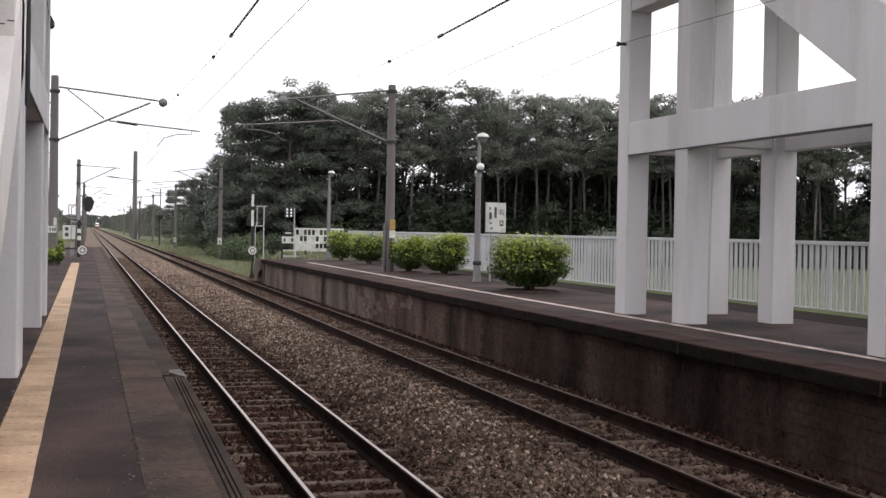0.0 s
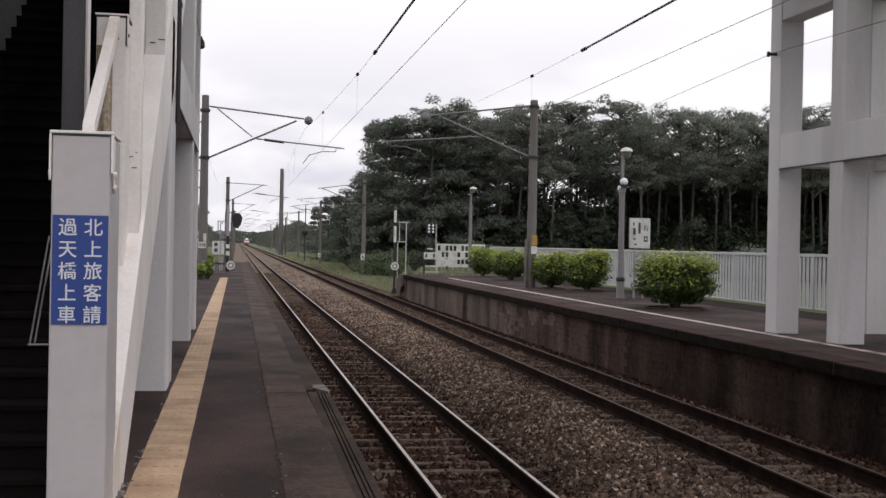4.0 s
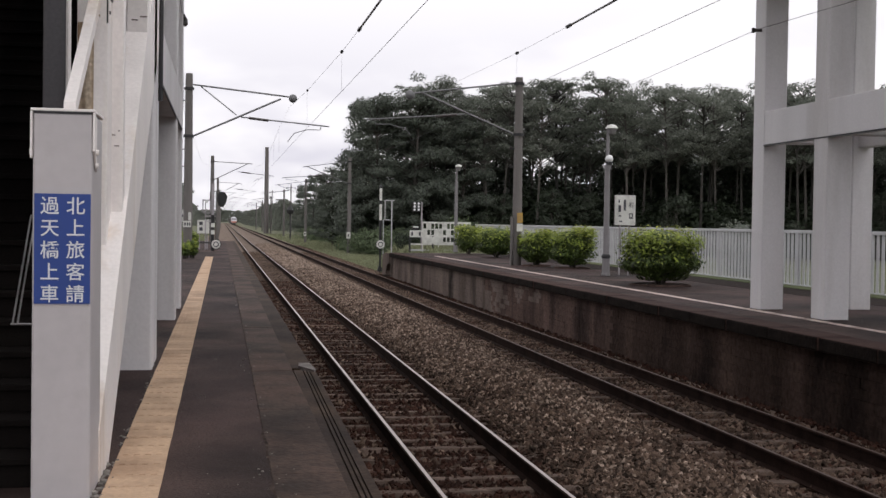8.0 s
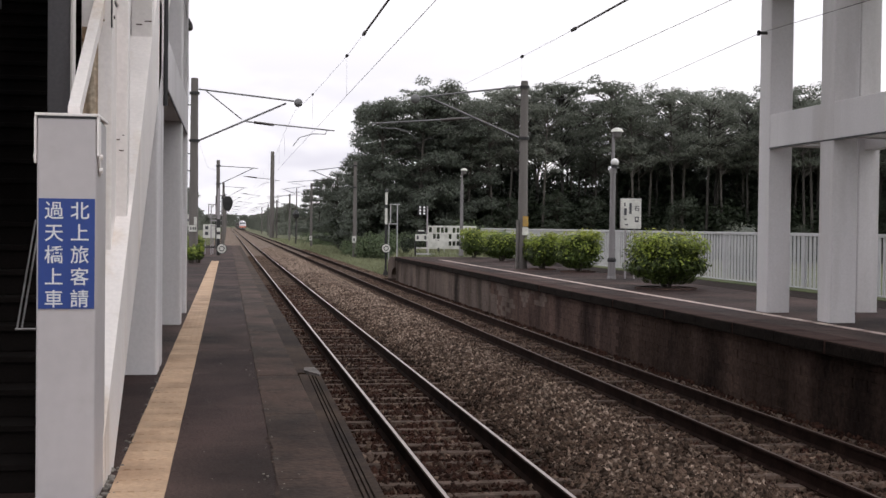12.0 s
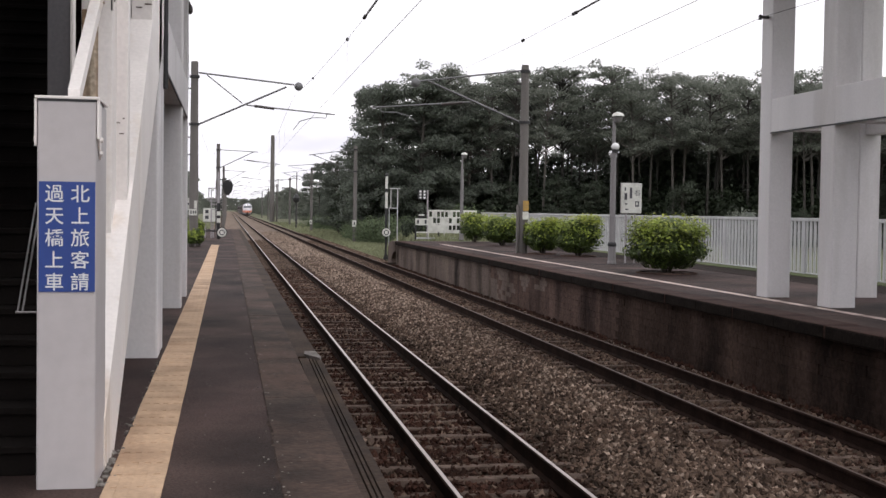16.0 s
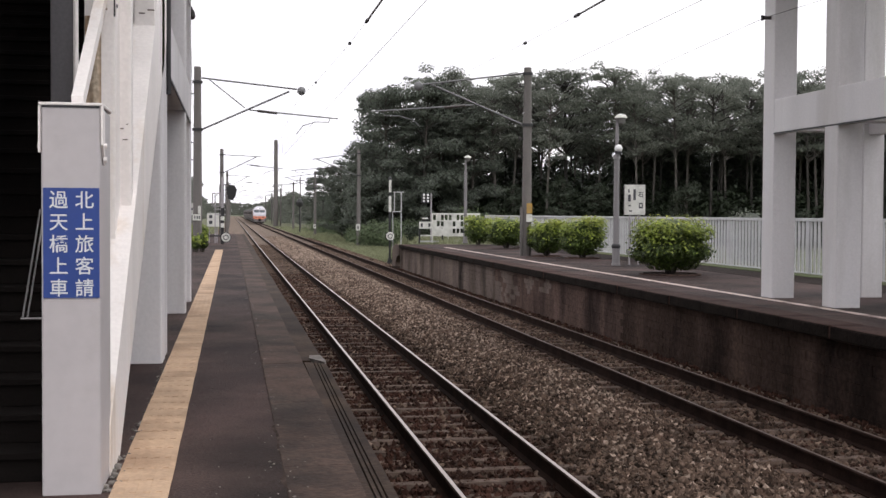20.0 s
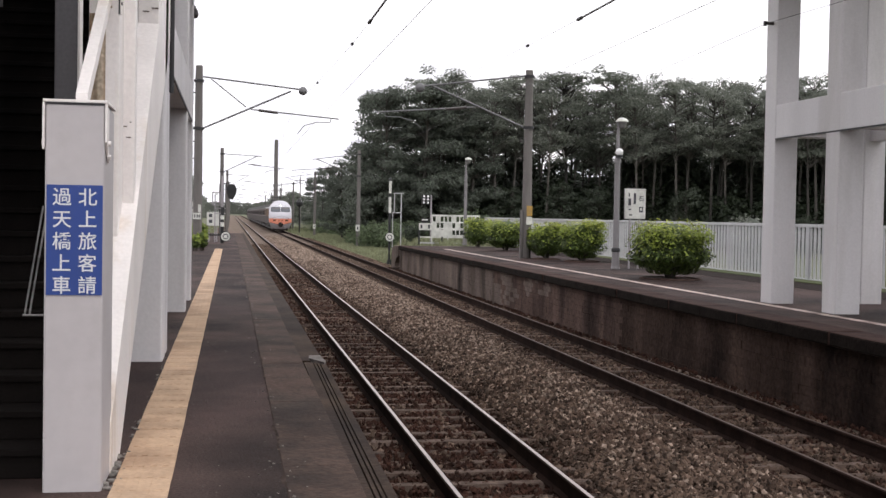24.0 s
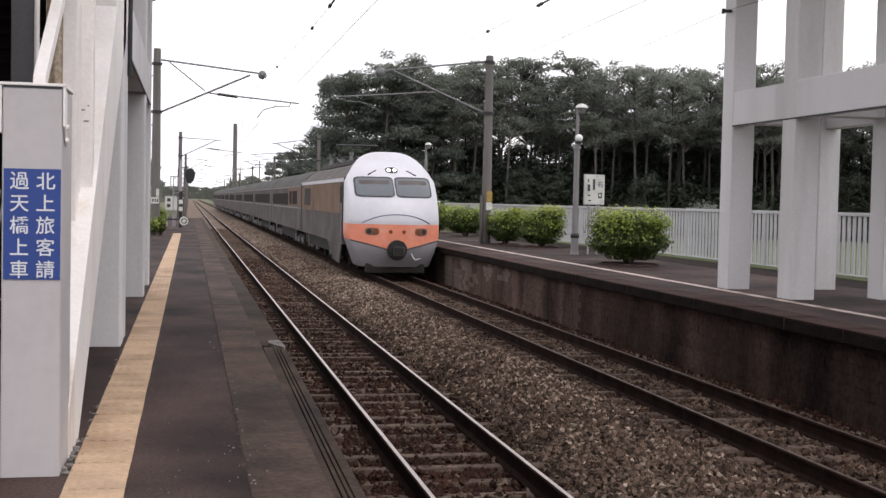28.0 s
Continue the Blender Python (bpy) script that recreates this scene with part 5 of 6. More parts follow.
def far_trees(places, label):
    """A distant stand of trees as one mesh."""
    data = []
    for crown in [pair[1] for pair in FULL_FAR]:
        v = np.empty(len(crown.vertices) * 3, np.float32)
        crown.vertices.foreach_get("co", v)
        data.append(v.reshape(-1, 3))
    out = []
    for x, y, sc, turn, k in places:
        a = math.radians(turn)
        q = data[k] @ np.array([[math.cos(a), math.sin(a), 0], [-math.sin(a), math.cos(a), 0], [0, 0, 1]]) * sc
        out.append(q + np.array([x, y, -0.5]))
    v = np.concatenate(out)
    tagged(mesh_from_arrays("far_trees", v, np.arange(len(v)).reshape(-1, 3), LEAF_B), label, "trees", kind="stuff")


# trees close beside the far line
beside = []
for i in range(52):
    y = 235 + 9 * i + rt.uniform(-3, 3)
    beside.append((10.2 + rt.uniform(0, 2.5), y, rt.uniform(0.42, 0.62), rt.uniform(0, 360), rt.randrange(4)))
# low trees far along both sides of the line
for i in range(46):
    y = 185 + 12 * i + rt.uniform(-4, 4)
    tree(12.8 + rt.uniform(0, 5) + 0.012 * (y - 185), y, -0.5, rt.uniform(0.38, 0.56), rt.uniform(0, 360), FULL_FAR[rt.randrange(4)], BROAD, "low trees along the line")
for i in range(34):
    y = 95 + 17 * i + rt.uniform(-4, 4)
    tree(-7.0 - rt.uniform(0, 4) - 0.012 * y, y, -0.5, rt.uniform(0.58, 0.85), rt.uniform(0, 360), FULL_FAR[rt.randrange(4)], BROAD, "low trees along the line")
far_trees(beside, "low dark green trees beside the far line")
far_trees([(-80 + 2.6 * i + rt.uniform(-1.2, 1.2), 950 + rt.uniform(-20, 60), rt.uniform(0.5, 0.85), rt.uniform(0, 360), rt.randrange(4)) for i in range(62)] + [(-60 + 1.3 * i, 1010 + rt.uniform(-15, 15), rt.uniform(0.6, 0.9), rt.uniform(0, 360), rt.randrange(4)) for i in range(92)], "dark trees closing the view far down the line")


def scrub_mesh(seed, w, d, h, count, leaf):
    r = np.random.default_rng(seed)
    c = [(r.uniform(-w, w), r.uniform(-d, d), h * r.uniform(0.25, 0.6)) for _ in range(14)]
    k = [(w * 0.35, d * 0.5, h * r.uniform(0.3, 0.5)) for _ in c]
    v, f = leaf_cloud(r, c, k, count, leaf, up=0.7, sharp=True)
    v[:, 2] = np.maximum(v[:, 2], 0)
    return v, f


ROADSIDE = [crown_data("foliage", *scrub_mesh(310 + i, 2.6, 1.6, 3.0, 5000, 0.12), LEAF_D) for i in range(2)]
SCRUB = [crown_data("foliage", *scrub_mesh(300 + i, 2.6, 1.6, 3.0, 5000, 0.12), LEAF_C) for i in range(3)]


stem_bm = rod((0, 0, 0), (0, 0, 1.9), 0.05, 0.02, 5)
STEM = bpy.data.meshes.new("stem")
stem_bm.to_mesh(STEM)
stem_bm.free()
STEM.materials.append(BARK)


def scrub(x, y, z, s, turn, label, k):
    t = thing("shrub", pose(x, y, z, 0, 0, turn), label, "shrub", group="scrub")
    t.scale = (s, s, s)
    a = new("foliage", (SCRUB + ROADSIDE)[k])
    a.parent = t
    for i in range(3):
        st = new("stem", STEM)
        st.parent = t
        st.matrix_basis = pose(0.5 * i - 0.5, 0.1 * (-1) ** i, -0.2, 8 * (-1) ** i, 18 * (i - 1), 0)


for i in range(34):
    u = i / 33
    scrub(14 + 66 * u, 117.5 - 20 * u + rt.uniform(-1.5, 1.5), -0.5, rt.uniform(1.3, 2.2), rt.uniform(0, 360), "dark undergrowth at the foot of the wood", rt.randrange(3))
for i in range(30):
    u = i / 29
    scrub(16 + 66 * u, 122 - 20 * u + rt.uniform(-1.5, 1.5), -0.5, rt.uniform(1.7, 2.5), rt.uniform(0, 360), "dark undergrowth deep in the wood", rt.randrange(3))
for i in range(34):
    u = i / 33
    scrub(18 + 68 * u, 134 - 20 * u + rt.uniform(-1.5, 1.5), -0.5, rt.uniform(2.0, 2.7), rt.uniform(0, 360), "dark undergrowth behind the wood", rt.randrange(3))
for x, y, s in ((11.2, 100, 0.5), (12.4, 96, 0.55), (10.8, 113, 0.5), (12.0, 106, 0.6), (13.5, 84, 0.5), (15.0, 88, 0.7), (13.2, 97, 0.6), (15.0, 100, 0.9), (12.6, 110, 0.6), (12.4, 120, 0.6), (12.4, 131, 0.6), (12.2, 143, 0.6), (12.2, 153, 0.6), (11, 166, 0.7), (11, 182, 0.7), (16.5, 97, 1.2), (10.2, 99, 0.82), (11.6, 97, 0.9), (9.8, 108, 0.7), (13.2, 92, 0.75)):
    scrub(x, y, -0.5, s, rt.uniform(0, 360), "rough green shrub beside the line", 3 if s > 0.6 else 4)

for x, y, sc in ((9.2, 70.5, 0.42), (10.9, 71.5, 0.5), (12.6, 70, 0.45)):
    scrub(x, y, P - 0.1, sc, 40 * x, "dark green shrub behind the white lattice", 1)

# rough grass by the line past the far platform
def grass(x0, x1, y0, y1, count, hgt, label):
    k = count
    x, y = rng.uniform(x0, x1, k), rng.uniform(y0, y1, k)
    a = rng.uniform(0, 2 * np.pi, k)
    h = hgt * rng.uniform(0.4, 1.2, k)
    w = 0.035 * rng.uniform(0.6, 1.6, k)
    z = np.where(y < 74, np.interp(x, [7.5, 8.0, 8.6], [-0.5, 0.30, P - 0.1]), -0.5)
    base = np.stack([x, y, z], 1)
    side = np.stack([np.cos(a) * w, np.sin(a) * w, np.zeros(k)], 1)
    bend = np.stack([rng.normal(0, 0.3, k) * h, rng.normal(0, 0.3, k) * h, h], 1)
    v = np.stack([base - side, base + side, base + bend], 1).reshape(-1, 3)
    tagged(mesh_from_arrays("grass", v, np.arange(3 * k).reshape(-1, 3), GRASS), label, "grass", kind="stuff")


grass(6.25, 14.5, 60.5, 112, 52000, 0.34, "rough green grass beside the line")
grass(6.5, 11.5, 112, 240, 22000, 0.35, "rough green grass beside the line")
grass(-9.5, -4.2, 97, 240, 16000, 0.6, "rough green grass beside the line")

# ---- the express train ----
HALF = 1.45


def arch(x):
    """Height of the roof over the rail at a distance from the middle."""
    return 4.02 - 1.02 * (abs(x) / HALF) ** 3.2


def nose_y(x, z):
    """How far the cab front lies behind its tip."""
    slope = 0.0
    if z > 1.75:
        slope = 0.20 * (z - 1.75) + 0.40 * (z - 1.75) ** 2
    if z < 1.0:
        slope = 0.45 * (1.0 - z) ** 1.6
    return 0.02 + slope + 0.62 * (abs(x) / HALF) ** 2.6


def front_width(z):
    return HALF if z > 1.3 else HALF - 0.34 * ((1.3 - z) / 1.0) ** 1.15


def cab_front(parent):
    bm = bmesh.new()
    nx, nz = 44, 56
    grid = []
    for j in range(nz + 1):
        line = []
        for i in range(nx + 1):
            s = -1 + 2 * i / nx
            zt = arch(s * HALF * 0.999)
            low = 0.80 + 0.36 * abs(s)
            if j <= 14:
                z = 0.32 + (low - 0.32) * j / 14
            elif j <= 26:
                z = low + (1.66 - low) * (j - 14) / 12
            else:
                z = 1.66 + (zt - 1.66) * (j - 26) / (nz - 26)
            x = s * front_width(z)
            line.append(bm.verts.new((x, nose_y(x, z), z)))
        grid.append(line)
    for j in range(nz):
        for i in range(nx):
            f = bm.faces.new((grid[j][i], grid[j][i + 1], grid[j + 1][i + 1], grid[j + 1][i]))
            f.material_index = 2 if j < 14 else (1 if j < 26 else 0)
    # rounded shoulder back to the body
    rim = [grid[0][0]] + [grid[j][0] for j in range(1, nz + 1)] + [grid[nz][i] for i in range(1, nx + 1)] + [grid[j][nx] for j in range(nz - 1, -1, -1)]
    back = []
    for v in rim:
        back.append(bm.verts.new((v.co.x, max(2.1, v.co.y + 0.3), v.co.z)))
    for a, b, c, d in zip(rim, rim[1:], back[1:], back):
        f = bm.faces.new((a, d, c, b))
        m = f.calc_center_median()
        f.material_index = 1 if 1.16 < m.z < 1.66 else (2 if m.z <= 1.16 else 0)
    bmesh.ops.recalc_face_normals(bm, faces=bm.faces)
    ob = part("cab_shell", bm, [T_WHITE, T_ORANGE, T_SKIRT], parent, "white cab front with an orange band", smooth=True)
    return ob


def on_front(name, x0, x1, z0, z1, off, material, parent, power=6.0, n=14, label="", thick=0.02):
    """A plate with rounded corners that lies on the curved cab front."""
    bm = bmesh.new()
    cx, cz, hx, hz = (x0 + x1) / 2, (z0 + z1) / 2, (x1 - x0) / 2, (z1 - z0) / 2
    rings = []
    for k in range(1, 6):
        q = k / 5
        ring = []
        for i in range(4 * n):
            a = 2 * math.pi * i / (4 * n)
            c, s = math.cos(a), math.sin(a)
            e = 2 / power
            x = cx + q * hx * math.copysign(abs(c) ** e, c)
            z = cz + q * hz * math.copysign(abs(s) ** e, s)
            ring.append(bm.verts.new((x, nose_y(x, z) - off, z)))
        rings.append(ring)
    bm.faces.new(rings[0])
    for a, b in zip(rings, rings[1:]):
        for i in range(4 * n):
            bm.faces.new((a[i], a[(i + 1) % (4 * n)], b[(i + 1) % (4 * n)], b[i]))
    last = rings[-1]
    skirt = [bm.verts.new((v.co.x, v.co.y + off + thick, v.co.z)) for v in last]
    for i in range(4 * n):
        bm.faces.new((last[i], last[(i + 1) % (4 * n)], skirt[(i + 1) % (4 * n)], skirt[i]))
    bmesh.ops.recalc_face_normals(bm, faces=bm.faces)
    return part(name, bm, material, parent, label)


def line_on_front(name, pts, r, material, parent, label=""):
    return part(name, tube([(x, nose_y(x, z) - 0.006, z) for x, z in pts], r, 6), material, parent, label)


def car_outline(z0, drop=0.28, eaves=3.0):
    """Cross-section of a car body with straight sides up to the eaves."""
    o = [(-HALF, z0), (-HALF, eaves)]
    for i in range(1, 12):
        x = -HALF + 2 * HALF * i / 12
        o.append((x, max(eaves + 0.02, 3.0 + (arch(x) - 3.0) * (1 - drop))))
    return o + [(HALF, eaves), (HALF, z0)]


def bogie(parent, y):
    bm = bmesh.new()
    for s in (-1, 1):
        add_box(bm, s * 1.05 - 0.08, s * 1.05 + 0.08, y - 1.5, y + 1.5, 0.42, 0.72, 0.03)
    add_box(bm, -1.0, 1.0, y - 0.25, y + 0.25, 0.45, 0.75, 0.02)
    b = part("bogie", bm, UNDER, parent)
    for dy in (-1.05, 1.05):
        for s in (-1, 1):
            part("wheel", rod((s * 0.52, y + dy, 0.43), (s * 0.63, y + dy, 0.43), 0.43, seg=20), UNDER, parent)
            part("axle_box", box(s * 1.16 - 0.05, s * 1.16 + 0.05, y + dy - 0.16, y + dy + 0.16, 0.34, 0.62, 0.02), T_SKIRT, parent)
    for s in (-1, 1):
        part("hanger", box(s * 1.22 - 0.03, s * 1.22 + 0.03, y + 1.7, y + 1.95, 0.36, 0.96, 0.01), T_SKIRT, parent)
    return b


def loco(train):
    cab = cab_front(train)
    on_front("windscreen", -1.20, -0.05, 2.55, 3.13, 0.030, T_GLASS, cab, 7, label="dark windscreen pane")
    on_front("windscreen", 0.05, 1.20, 2.55, 3.13, 0.030, T_GLASS, cab, 7, label="dark windscreen pane")
    on_front("windscreen_seal", -1.25, -0.02, 2.51, 3.17, 0.022, BLACK, cab, 7)
    on_front("windscreen_seal", 0.02, 1.25, 2.51, 3.17, 0.022, BLACK, cab, 7)
    on_front("blind", -1.10, -0.15, 2.93, 3.06, 0.036, T_GREY, cab, 7)
    on_front("blind", 0.15, 1.10, 2.93, 3.06, 0.036, T_GREY, cab, 7)
    on_front("headlight_housing", -0.2, 0.2, 3.30, 3.49, 0.02, DARK_STEEL, cab, 2.4)
    for x in (-0.09, 0.09):
        on_front("headlight", x - 0.06, x + 0.06, 3.35, 3.44, 0.035, HEADLIGHT, cab, 2.0, 6, "lit headlight")
    for s in (-1, 1):
        line_on_front("wiper", [(s * 0.70, 3.27), (s * 0.50, 3.38)], 0.022, DARK_STEEL, cab)
        line_on_front("wiper", [(s * 0.78, 3.22), (s * 0.70, 3.27)], 0.03, DARK_STEEL, cab)
        on_front("lamp_housing", s * 0.78 - 0.21, s * 0.78 + 0.21, 1.32, 1.55, 0.02, T_LAMP, cab, 3.0, 8, "recessed lamp housing")
        for d in (-0.09, 0.09):
            on_front("lamp", s * 0.78 + d - 0.075, s * 0.78 + d + 0.075, 1.36, 1.51, 0.03, TAIL if d * s < 0 else DARK_STEEL, cab, 2.0, 6)
        on_front("small_lamp", s * 0.21 - 0.06, s * 0.21 + 0.06, 1.37, 1.49, 0.02, TAIL, cab, 2.0, 6)
        line_on_front("black_line", [(s * HALF * 0.965, 1.15), (s * 1.1, 1.08), (s * 0.7, 0.985), (s * 0.3, 0.88)], 0.022, BLACK, cab)
    line_on_front("blue_arc", [(-1.08 + 0.12 * i, 1.97 - 0.27 * abs((-1.08 + 0.12 * i) / 1.08) ** 2.2) for i in range(19)], 0.014, T_BLUE, cab, "thin dark arc line")
    part("coupler_recess", rod((0, 0.35, 0.86), (0, -0.03, 0.86), 0.32, seg=20), BLACK, cab)
    bm = rod((0, 0.2, 0.82), (0, -0.32, 0.82), 0.10, seg=12)
    add_box(bm, -0.17, 0.17, -0.42, -0.2, 0.66, 0.98, 0.04)
    part("coupler", bm, UNDER, cab, "dark coupler")
    bm = bmesh.new()
    add_path(bm, [(0.45, 0.05, 0.75), (0.55, -0.08, 0.55), (0.75, 0.0, 0.6)], 0.03, 6)
    part("brake_hose", bm, GREY_STEEL, cab)
    part("snowplough", box(-0.95, 0.95, 0.35, 0.45, 0.12, 0.42, 0.03), UNDER, cab)
    # body behind the cab
    body = part("loco_body", prism(car_outline(0.95, 0.28, 3.12), 2.1, 17.0, "y"), T_GREY, train, "grey locomotive body with an amber side panel")
    for s in (-1, 1):
        a, b = sorted((s * (HALF + 0.002), s * (HALF + 0.014)))
        part("amber_panel", box(a, b, 3.0, 16.8, 1.95, 2.98), T_AMBER, body)
        part("white_cantrail", box(a, b, 2.1, 17.0, 3.0, 3.12), T_WHITE, body)
        part("grille", box(a - 0.004, b + 0.004, 13.0, 15.6, 2.15, 2.85), UNDER, body)
        part("cab_door", box(a - 0.006, b + 0.006, 2.35, 2.95, 1.2, 2.95), T_GREY, body)
        part("door_gap", box(a - 0.001, b + 0.009, 2.12, 2.26, 1.0, 2.97), UNDER, body)
        part("cab_door_window", box(a - 0.01, b + 0.01, 2.42, 2.86, 2.3, 2.85), T_GLASS_B, body)
        part("side_skirt", prism([(2.2, 0.95), (6.2, 0.95), (4.6, 0.36), (2.7, 0.30)], a - 0.03, b, "x"), T_GREY, body, "grey skirt panel behind the cab")
        part("grab_rail", rod((s * (HALF + 0.04), 2.3, 1.15), (s * (HALF + 0.04), 2.3, 2.3), 0.02, seg=6), GREY_STEEL, body)
    part("loco_roof_gear", box(-0.75, 0.75, 6.0, 16.0, 3.66, 3.84, 0.03), T_ROOF, body)
    for y in (5.6, 13.8):
        bogie(body, y)
    part("underframe", box(-1.25, 1.25, 2.6, 17.0, 0.5, 0.97), UNDER, body)
    # pantograph
    for s in (-1, 1):
        part("pantograph_arm", tube([(s * 0.62, 9.2, 3.80), (s * 0.62, 11.4, 4.10), (s * 0.58, 9.6, 4.52)], 0.04, 6), DARK_STEEL, body, "dark folded pantograph arm")
        part("pantograph_post", rod((s * 0.62, 9.2, 3.5), (s * 0.62, 9.2, 3.85), 0.05, seg=6), DARK_STEEL, body)
        part("pantograph_post", rod((s * 0.62, 11.4, 3.5), (s * 0.62, 11.4, 4.10), 0.04, seg=6), DARK_STEEL, body)
    for y, z in ((9.2, 3.82), (11.4, 4.10), (9.6, 4.52), (9.75, 4.54)):
        part("pantograph_bar", rod((-0.8, y, z), (0.8, y, z), 0.035, seg=6), DARK_STEEL, body)
    for x, y in ((-0.5, 7.6), (0.5, 7.6), (-0.6, 13.2), (0.6, 13.2), (0.0, 14.2)):
        part("roof_insulator", lathe([(0.07, 3.5), (0.10, 3.75), (0.06, 4.05), (0.09, 4.09), (0.09, 4.18)], 10, (x, y)), PORCELAIN, body)
    return cab


def coach(train, y0, first):
    length = 20.0
    y1 = y0 + length - 0.5
    body = part("coach", prism(car_outline(0.95), y0, y1, "y"), [T_GREY], train, "grey passenger coach with a dark window band")
    part("coach_roof", prism([(x * 1.004, z + 0.012) for x, z in car_outline(3.02)][1:-1], y0 + 0.01, y1 - 0.01, "y"), T_ROOF, body)
    for s in (-1, 1):
        a, b = sorted((s * (HALF + 0.002), s * (HALF + 0.012)))
        part("white_stripe", box(a, b, y0, y1, 2.94, 3.0), T_STRIPE, body)
        part("white_stripe", box(a, b, y0, y1, 1.95, 2.02), T_STRIPE, body)
        if first:
            part("amber_panel", box(a, b, y0, y0 + 7.2, 2.05, 2.92), T_AMBER, body)
        if first:
            for w0, w1 in ((2.0, 4.6), (5.1, 6.4)):
                part("window", box(a - 0.006, b + 0.006, y0 + w0, y0 + w1, 2.14, 2.78, 0.01), T_GLASS_B, body)
        for k in range(3 if first else 0, 9):
            w0 = y0 + 1.6 + 1.9 * k
            part("window", box(a - 0.006, b + 0.006, w0, w0 + 1.86, 2.10, 2.68, 0.01), T_GLASS_B, body)
        for d in (0.6, length - 1.5):
            part("door", box(a - 0.004, b + 0.004, y0 + d, y0 + d + 0.85, 1.05, 2.9), T_DOOR, body)
    part("gangway", box(-0.7, 0.7, y1, y1 + 0.5, 1.0, 3.3), UNDER, body)
    part("underframe_boxes", box(-1.2, 1.2, y0 + 5.5, y1 - 5.5, 0.4, 0.97, 0.04), UNDER, body)
    for d in (3.0, length - 3.5):
        bogie(body, y0 + d)
    return body


train = thing("express_train", pose(T2, 880, 0), "white and orange express locomotive with grey coaches on the far track", "train")
loco(train)
for k in range(10):
    coach(train, 17.4 + 20.0 * k, k == 0)

# ---- single pieces of the setting ----
# sleepers under both tracks
def sleepers(tr):
    bm = bmesh.new()
    v = [(-1.0, 0.11, -0.30), (1.0, 0.11, -0.30), (1.0, -0.11, -0.30), (-1.0, -0.11, -0.30), (-1.0, 0.072, -0.186), (1.0, 0.072, -0.186), (1.0, -0.072, -0.186), (-1.0, -0.072, -0.186)]
    vs = [bm.verts.new(p) for p in v]
    for f in ((0, 1, 2, 3), (4, 7, 6, 5), (0, 4, 5, 1), (1, 5, 6, 2), (2, 6, 7, 3), (3, 7, 4, 0)):
        bm.faces.new([vs[i] for i in f])
    bmesh.ops.recalc_face_normals(bm, faces=bm.faces)
    first = part("sleeper", bm, SLEEPER, tr)
    first.matrix_basis = pose(0, -4.92, 0)
    for i in range(1, 170):
        again(first, pose(0.012 * math.sin(i * 2.3), -4.92 + 0.546 * i, 0.012 * math.sin(i * 1.7), 0, 0, 0.5 * math.sin(i * 5.1)), tr)


sleepers(track_near)
sleepers(track_far)

# yellow tactile tiles
strip = thing("tactile_strip", pose(-2.565, -8.0, P), "worn yellow tactile paving strip on the platform", "tactile paving", kind="structure")
bm = box(0.002, 0.298, 0.002, 0.298, -0.02, 0.010)
for i in range(4):
    add_box(bm, 0.03 + 0.067 * i, 0.065 + 0.067 * i, 0.02, 0.28, 0.010, 0.0135)
tile = part("tile", bm, YELLOW, strip)
rt2 = random.Random(9)
for i in range(1, 187):
    again(tile, pose(0.0015 * math.sin(i * 1.3), 0.30 * i, rt2.uniform(-0.001, 0.001), rt2.uniform(-0.1, 0.1), rt2.uniform(-0.1, 0.1), 0), strip)

# far platform wall: blocks and coping stones
wall = thing("platform_wall_far", pose(EDGE_R + 0.17, 0, 0), "block wall under the far platform, dark with stains and painted shade", "platform wall", kind="structure")
BL, BH = 0.36, 0.1395
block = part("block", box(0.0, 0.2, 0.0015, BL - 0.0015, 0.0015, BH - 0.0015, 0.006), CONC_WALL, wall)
rt3 = random.Random(4)
n = 0
rest = []
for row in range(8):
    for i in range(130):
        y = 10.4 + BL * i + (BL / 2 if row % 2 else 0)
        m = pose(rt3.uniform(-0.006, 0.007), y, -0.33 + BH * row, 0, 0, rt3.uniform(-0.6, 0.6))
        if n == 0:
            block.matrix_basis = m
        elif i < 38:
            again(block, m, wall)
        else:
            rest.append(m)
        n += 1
e0, e1 = BL - 0.003, BH - 0.003
o = np.array([(0.0, 0.003, 0.003), (0.2, 0.003, 0.003), (0.2, e0, 0.003), (0.0, e0, 0.003), (0.0, 0.003, e1), (0.2, 0.003, e1), (0.2, e0, e1), (0.0, e0, e1)])
q = np.array([(0, 3, 2, 1), (4, 5, 6, 7), (0, 1, 5, 4), (1, 2, 6, 5), (2, 3, 7, 6), (3, 0, 4, 7)])
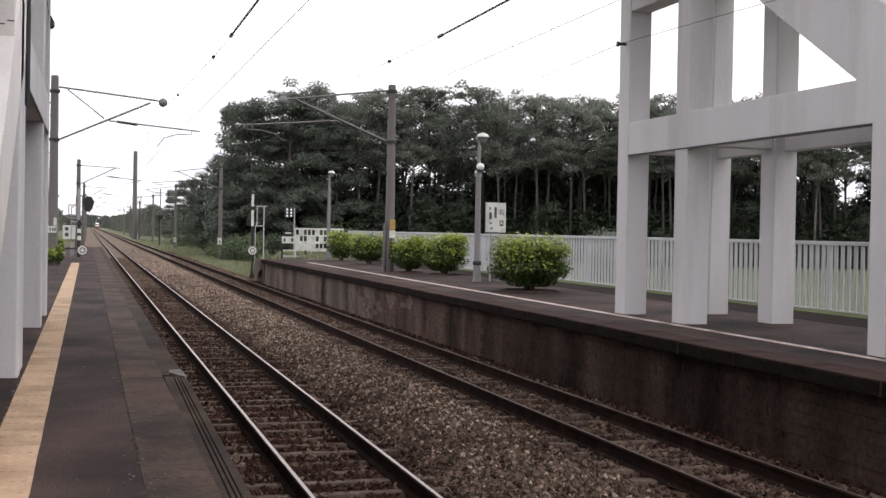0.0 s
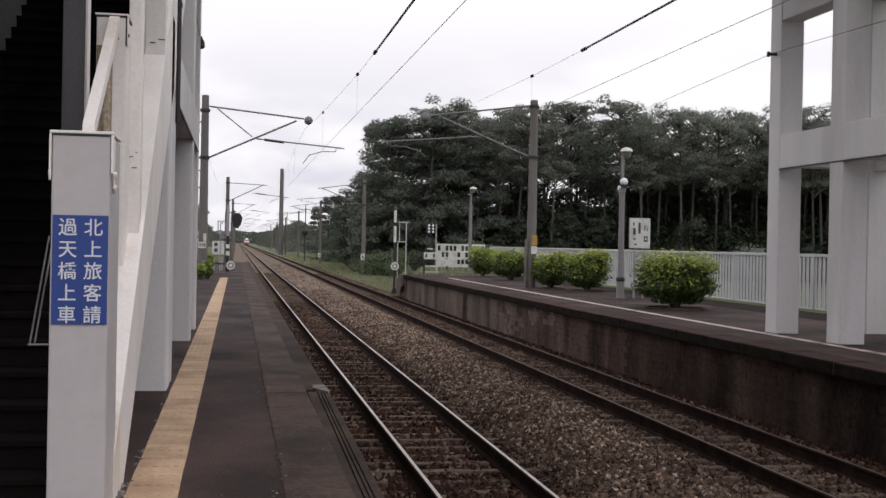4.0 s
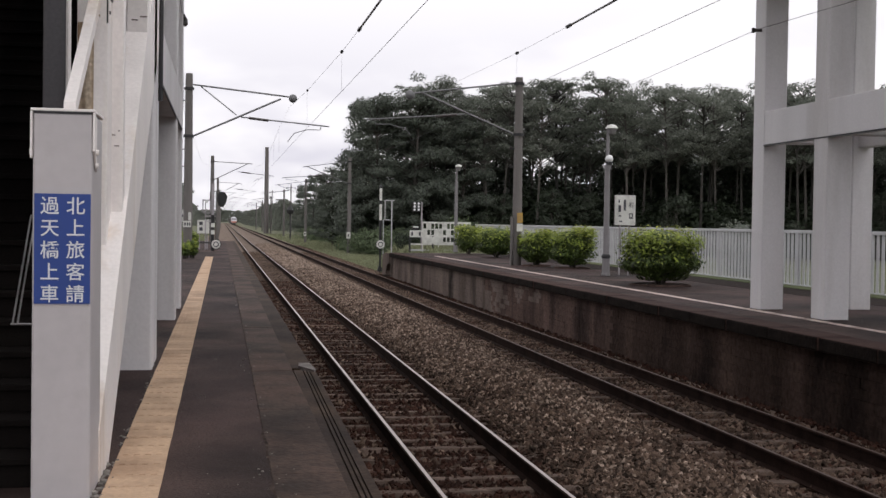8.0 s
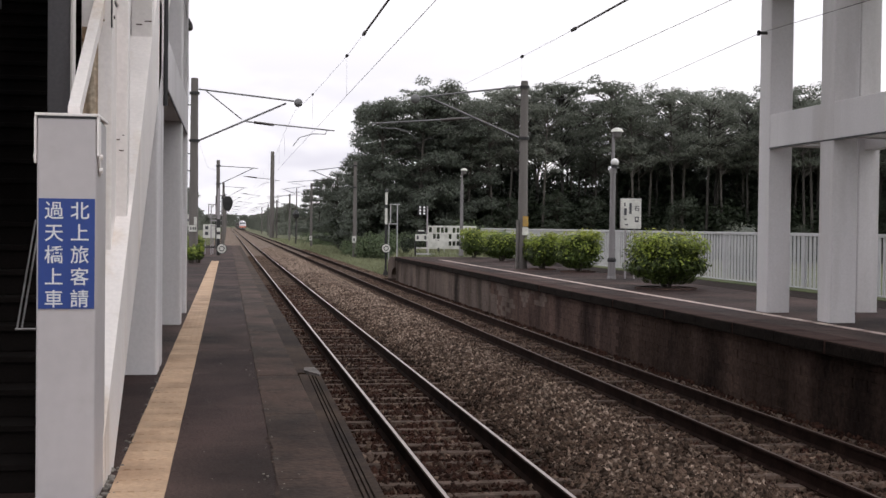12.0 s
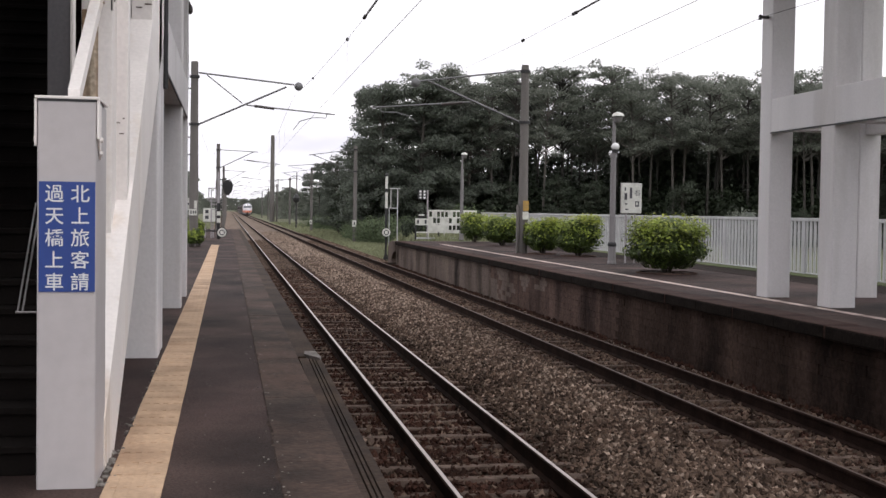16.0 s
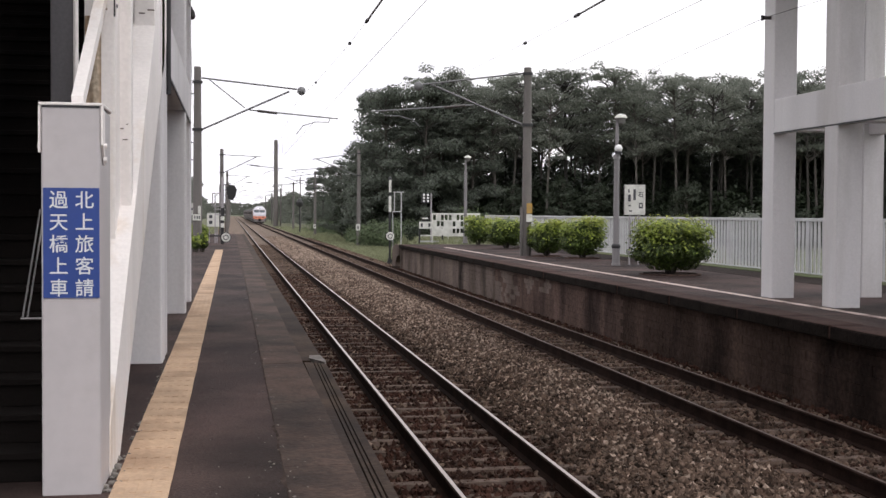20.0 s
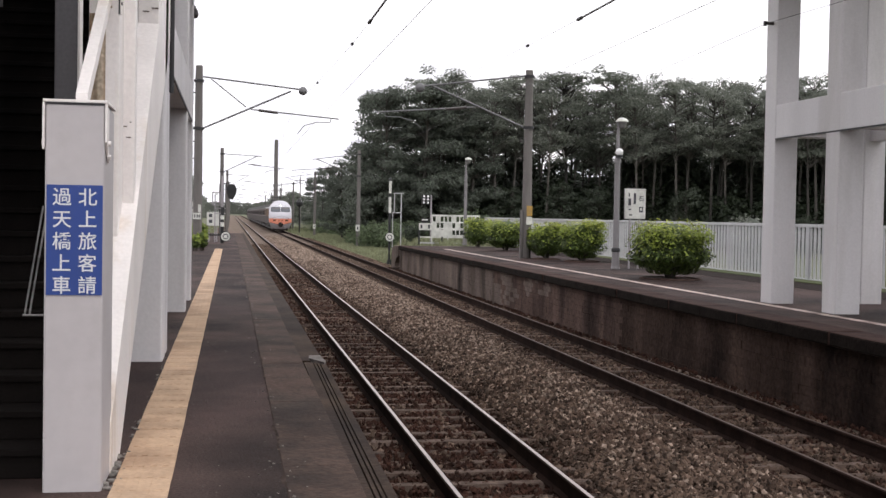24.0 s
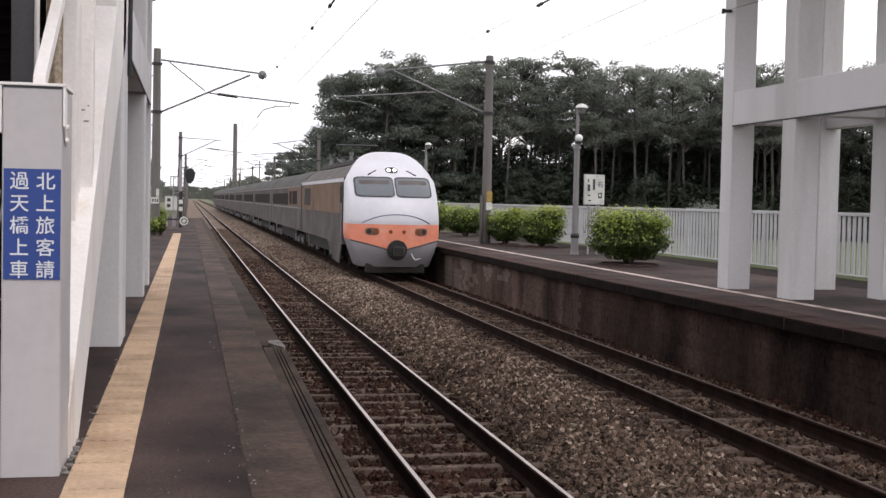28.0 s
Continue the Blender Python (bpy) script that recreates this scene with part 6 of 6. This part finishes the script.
# Farther blocks are paler; the nearer colour includes painted shade.
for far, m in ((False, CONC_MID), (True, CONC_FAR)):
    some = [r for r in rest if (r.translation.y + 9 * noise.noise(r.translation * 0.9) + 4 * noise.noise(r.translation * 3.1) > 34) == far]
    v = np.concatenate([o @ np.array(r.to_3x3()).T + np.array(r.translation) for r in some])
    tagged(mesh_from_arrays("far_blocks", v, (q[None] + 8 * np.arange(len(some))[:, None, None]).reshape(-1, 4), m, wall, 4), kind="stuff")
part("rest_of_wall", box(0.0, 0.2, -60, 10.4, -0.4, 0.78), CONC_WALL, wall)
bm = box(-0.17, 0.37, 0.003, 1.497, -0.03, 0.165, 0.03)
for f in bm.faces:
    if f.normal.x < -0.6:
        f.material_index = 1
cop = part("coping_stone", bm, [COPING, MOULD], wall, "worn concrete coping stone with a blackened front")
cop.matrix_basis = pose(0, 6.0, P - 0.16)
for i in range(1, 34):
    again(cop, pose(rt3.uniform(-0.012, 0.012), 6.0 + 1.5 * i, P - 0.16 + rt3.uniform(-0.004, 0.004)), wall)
part("rest_of_coping", box(-0.17, 0.37, -60, 6.0, P - 0.19, P + 0.005, 0.02), COPING, wall)
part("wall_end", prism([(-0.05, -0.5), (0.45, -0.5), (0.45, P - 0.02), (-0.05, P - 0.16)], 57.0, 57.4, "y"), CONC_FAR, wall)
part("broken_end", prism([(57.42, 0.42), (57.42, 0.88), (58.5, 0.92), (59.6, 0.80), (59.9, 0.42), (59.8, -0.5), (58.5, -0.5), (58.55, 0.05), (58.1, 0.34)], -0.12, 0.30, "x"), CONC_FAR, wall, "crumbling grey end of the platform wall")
part("rubble", prism([(57.5, -0.5), (57.6, -0.24), (57.9, -0.12), (58.3, -0.22), (58.45, -0.5)], -0.35, 0.2, "x"), MOULD, wall, "dark fallen lump of concrete")

# fence pickets
picket = part("picket", box(-0.014, 0.014, -0.050, 0.050, 0.08, 1.38), FENCE, fence)
picket.matrix_basis = pose(0, 12.0, 0)
for i in range(1, 258):
    again(picket, pose(0, 12.0 + 0.21 * i, 0), fence)


# ---- what moves ----
def motions():
    """The train runs towards the platform at a steady thirty metres a second."""
    walk(train, [(t, pose(T2 - 0.04, 37.3 + 30.3 * (28.0 - t), 0)) for t in (0.0, 7.0, 14.0, 21.0, 28.0)])


motions()
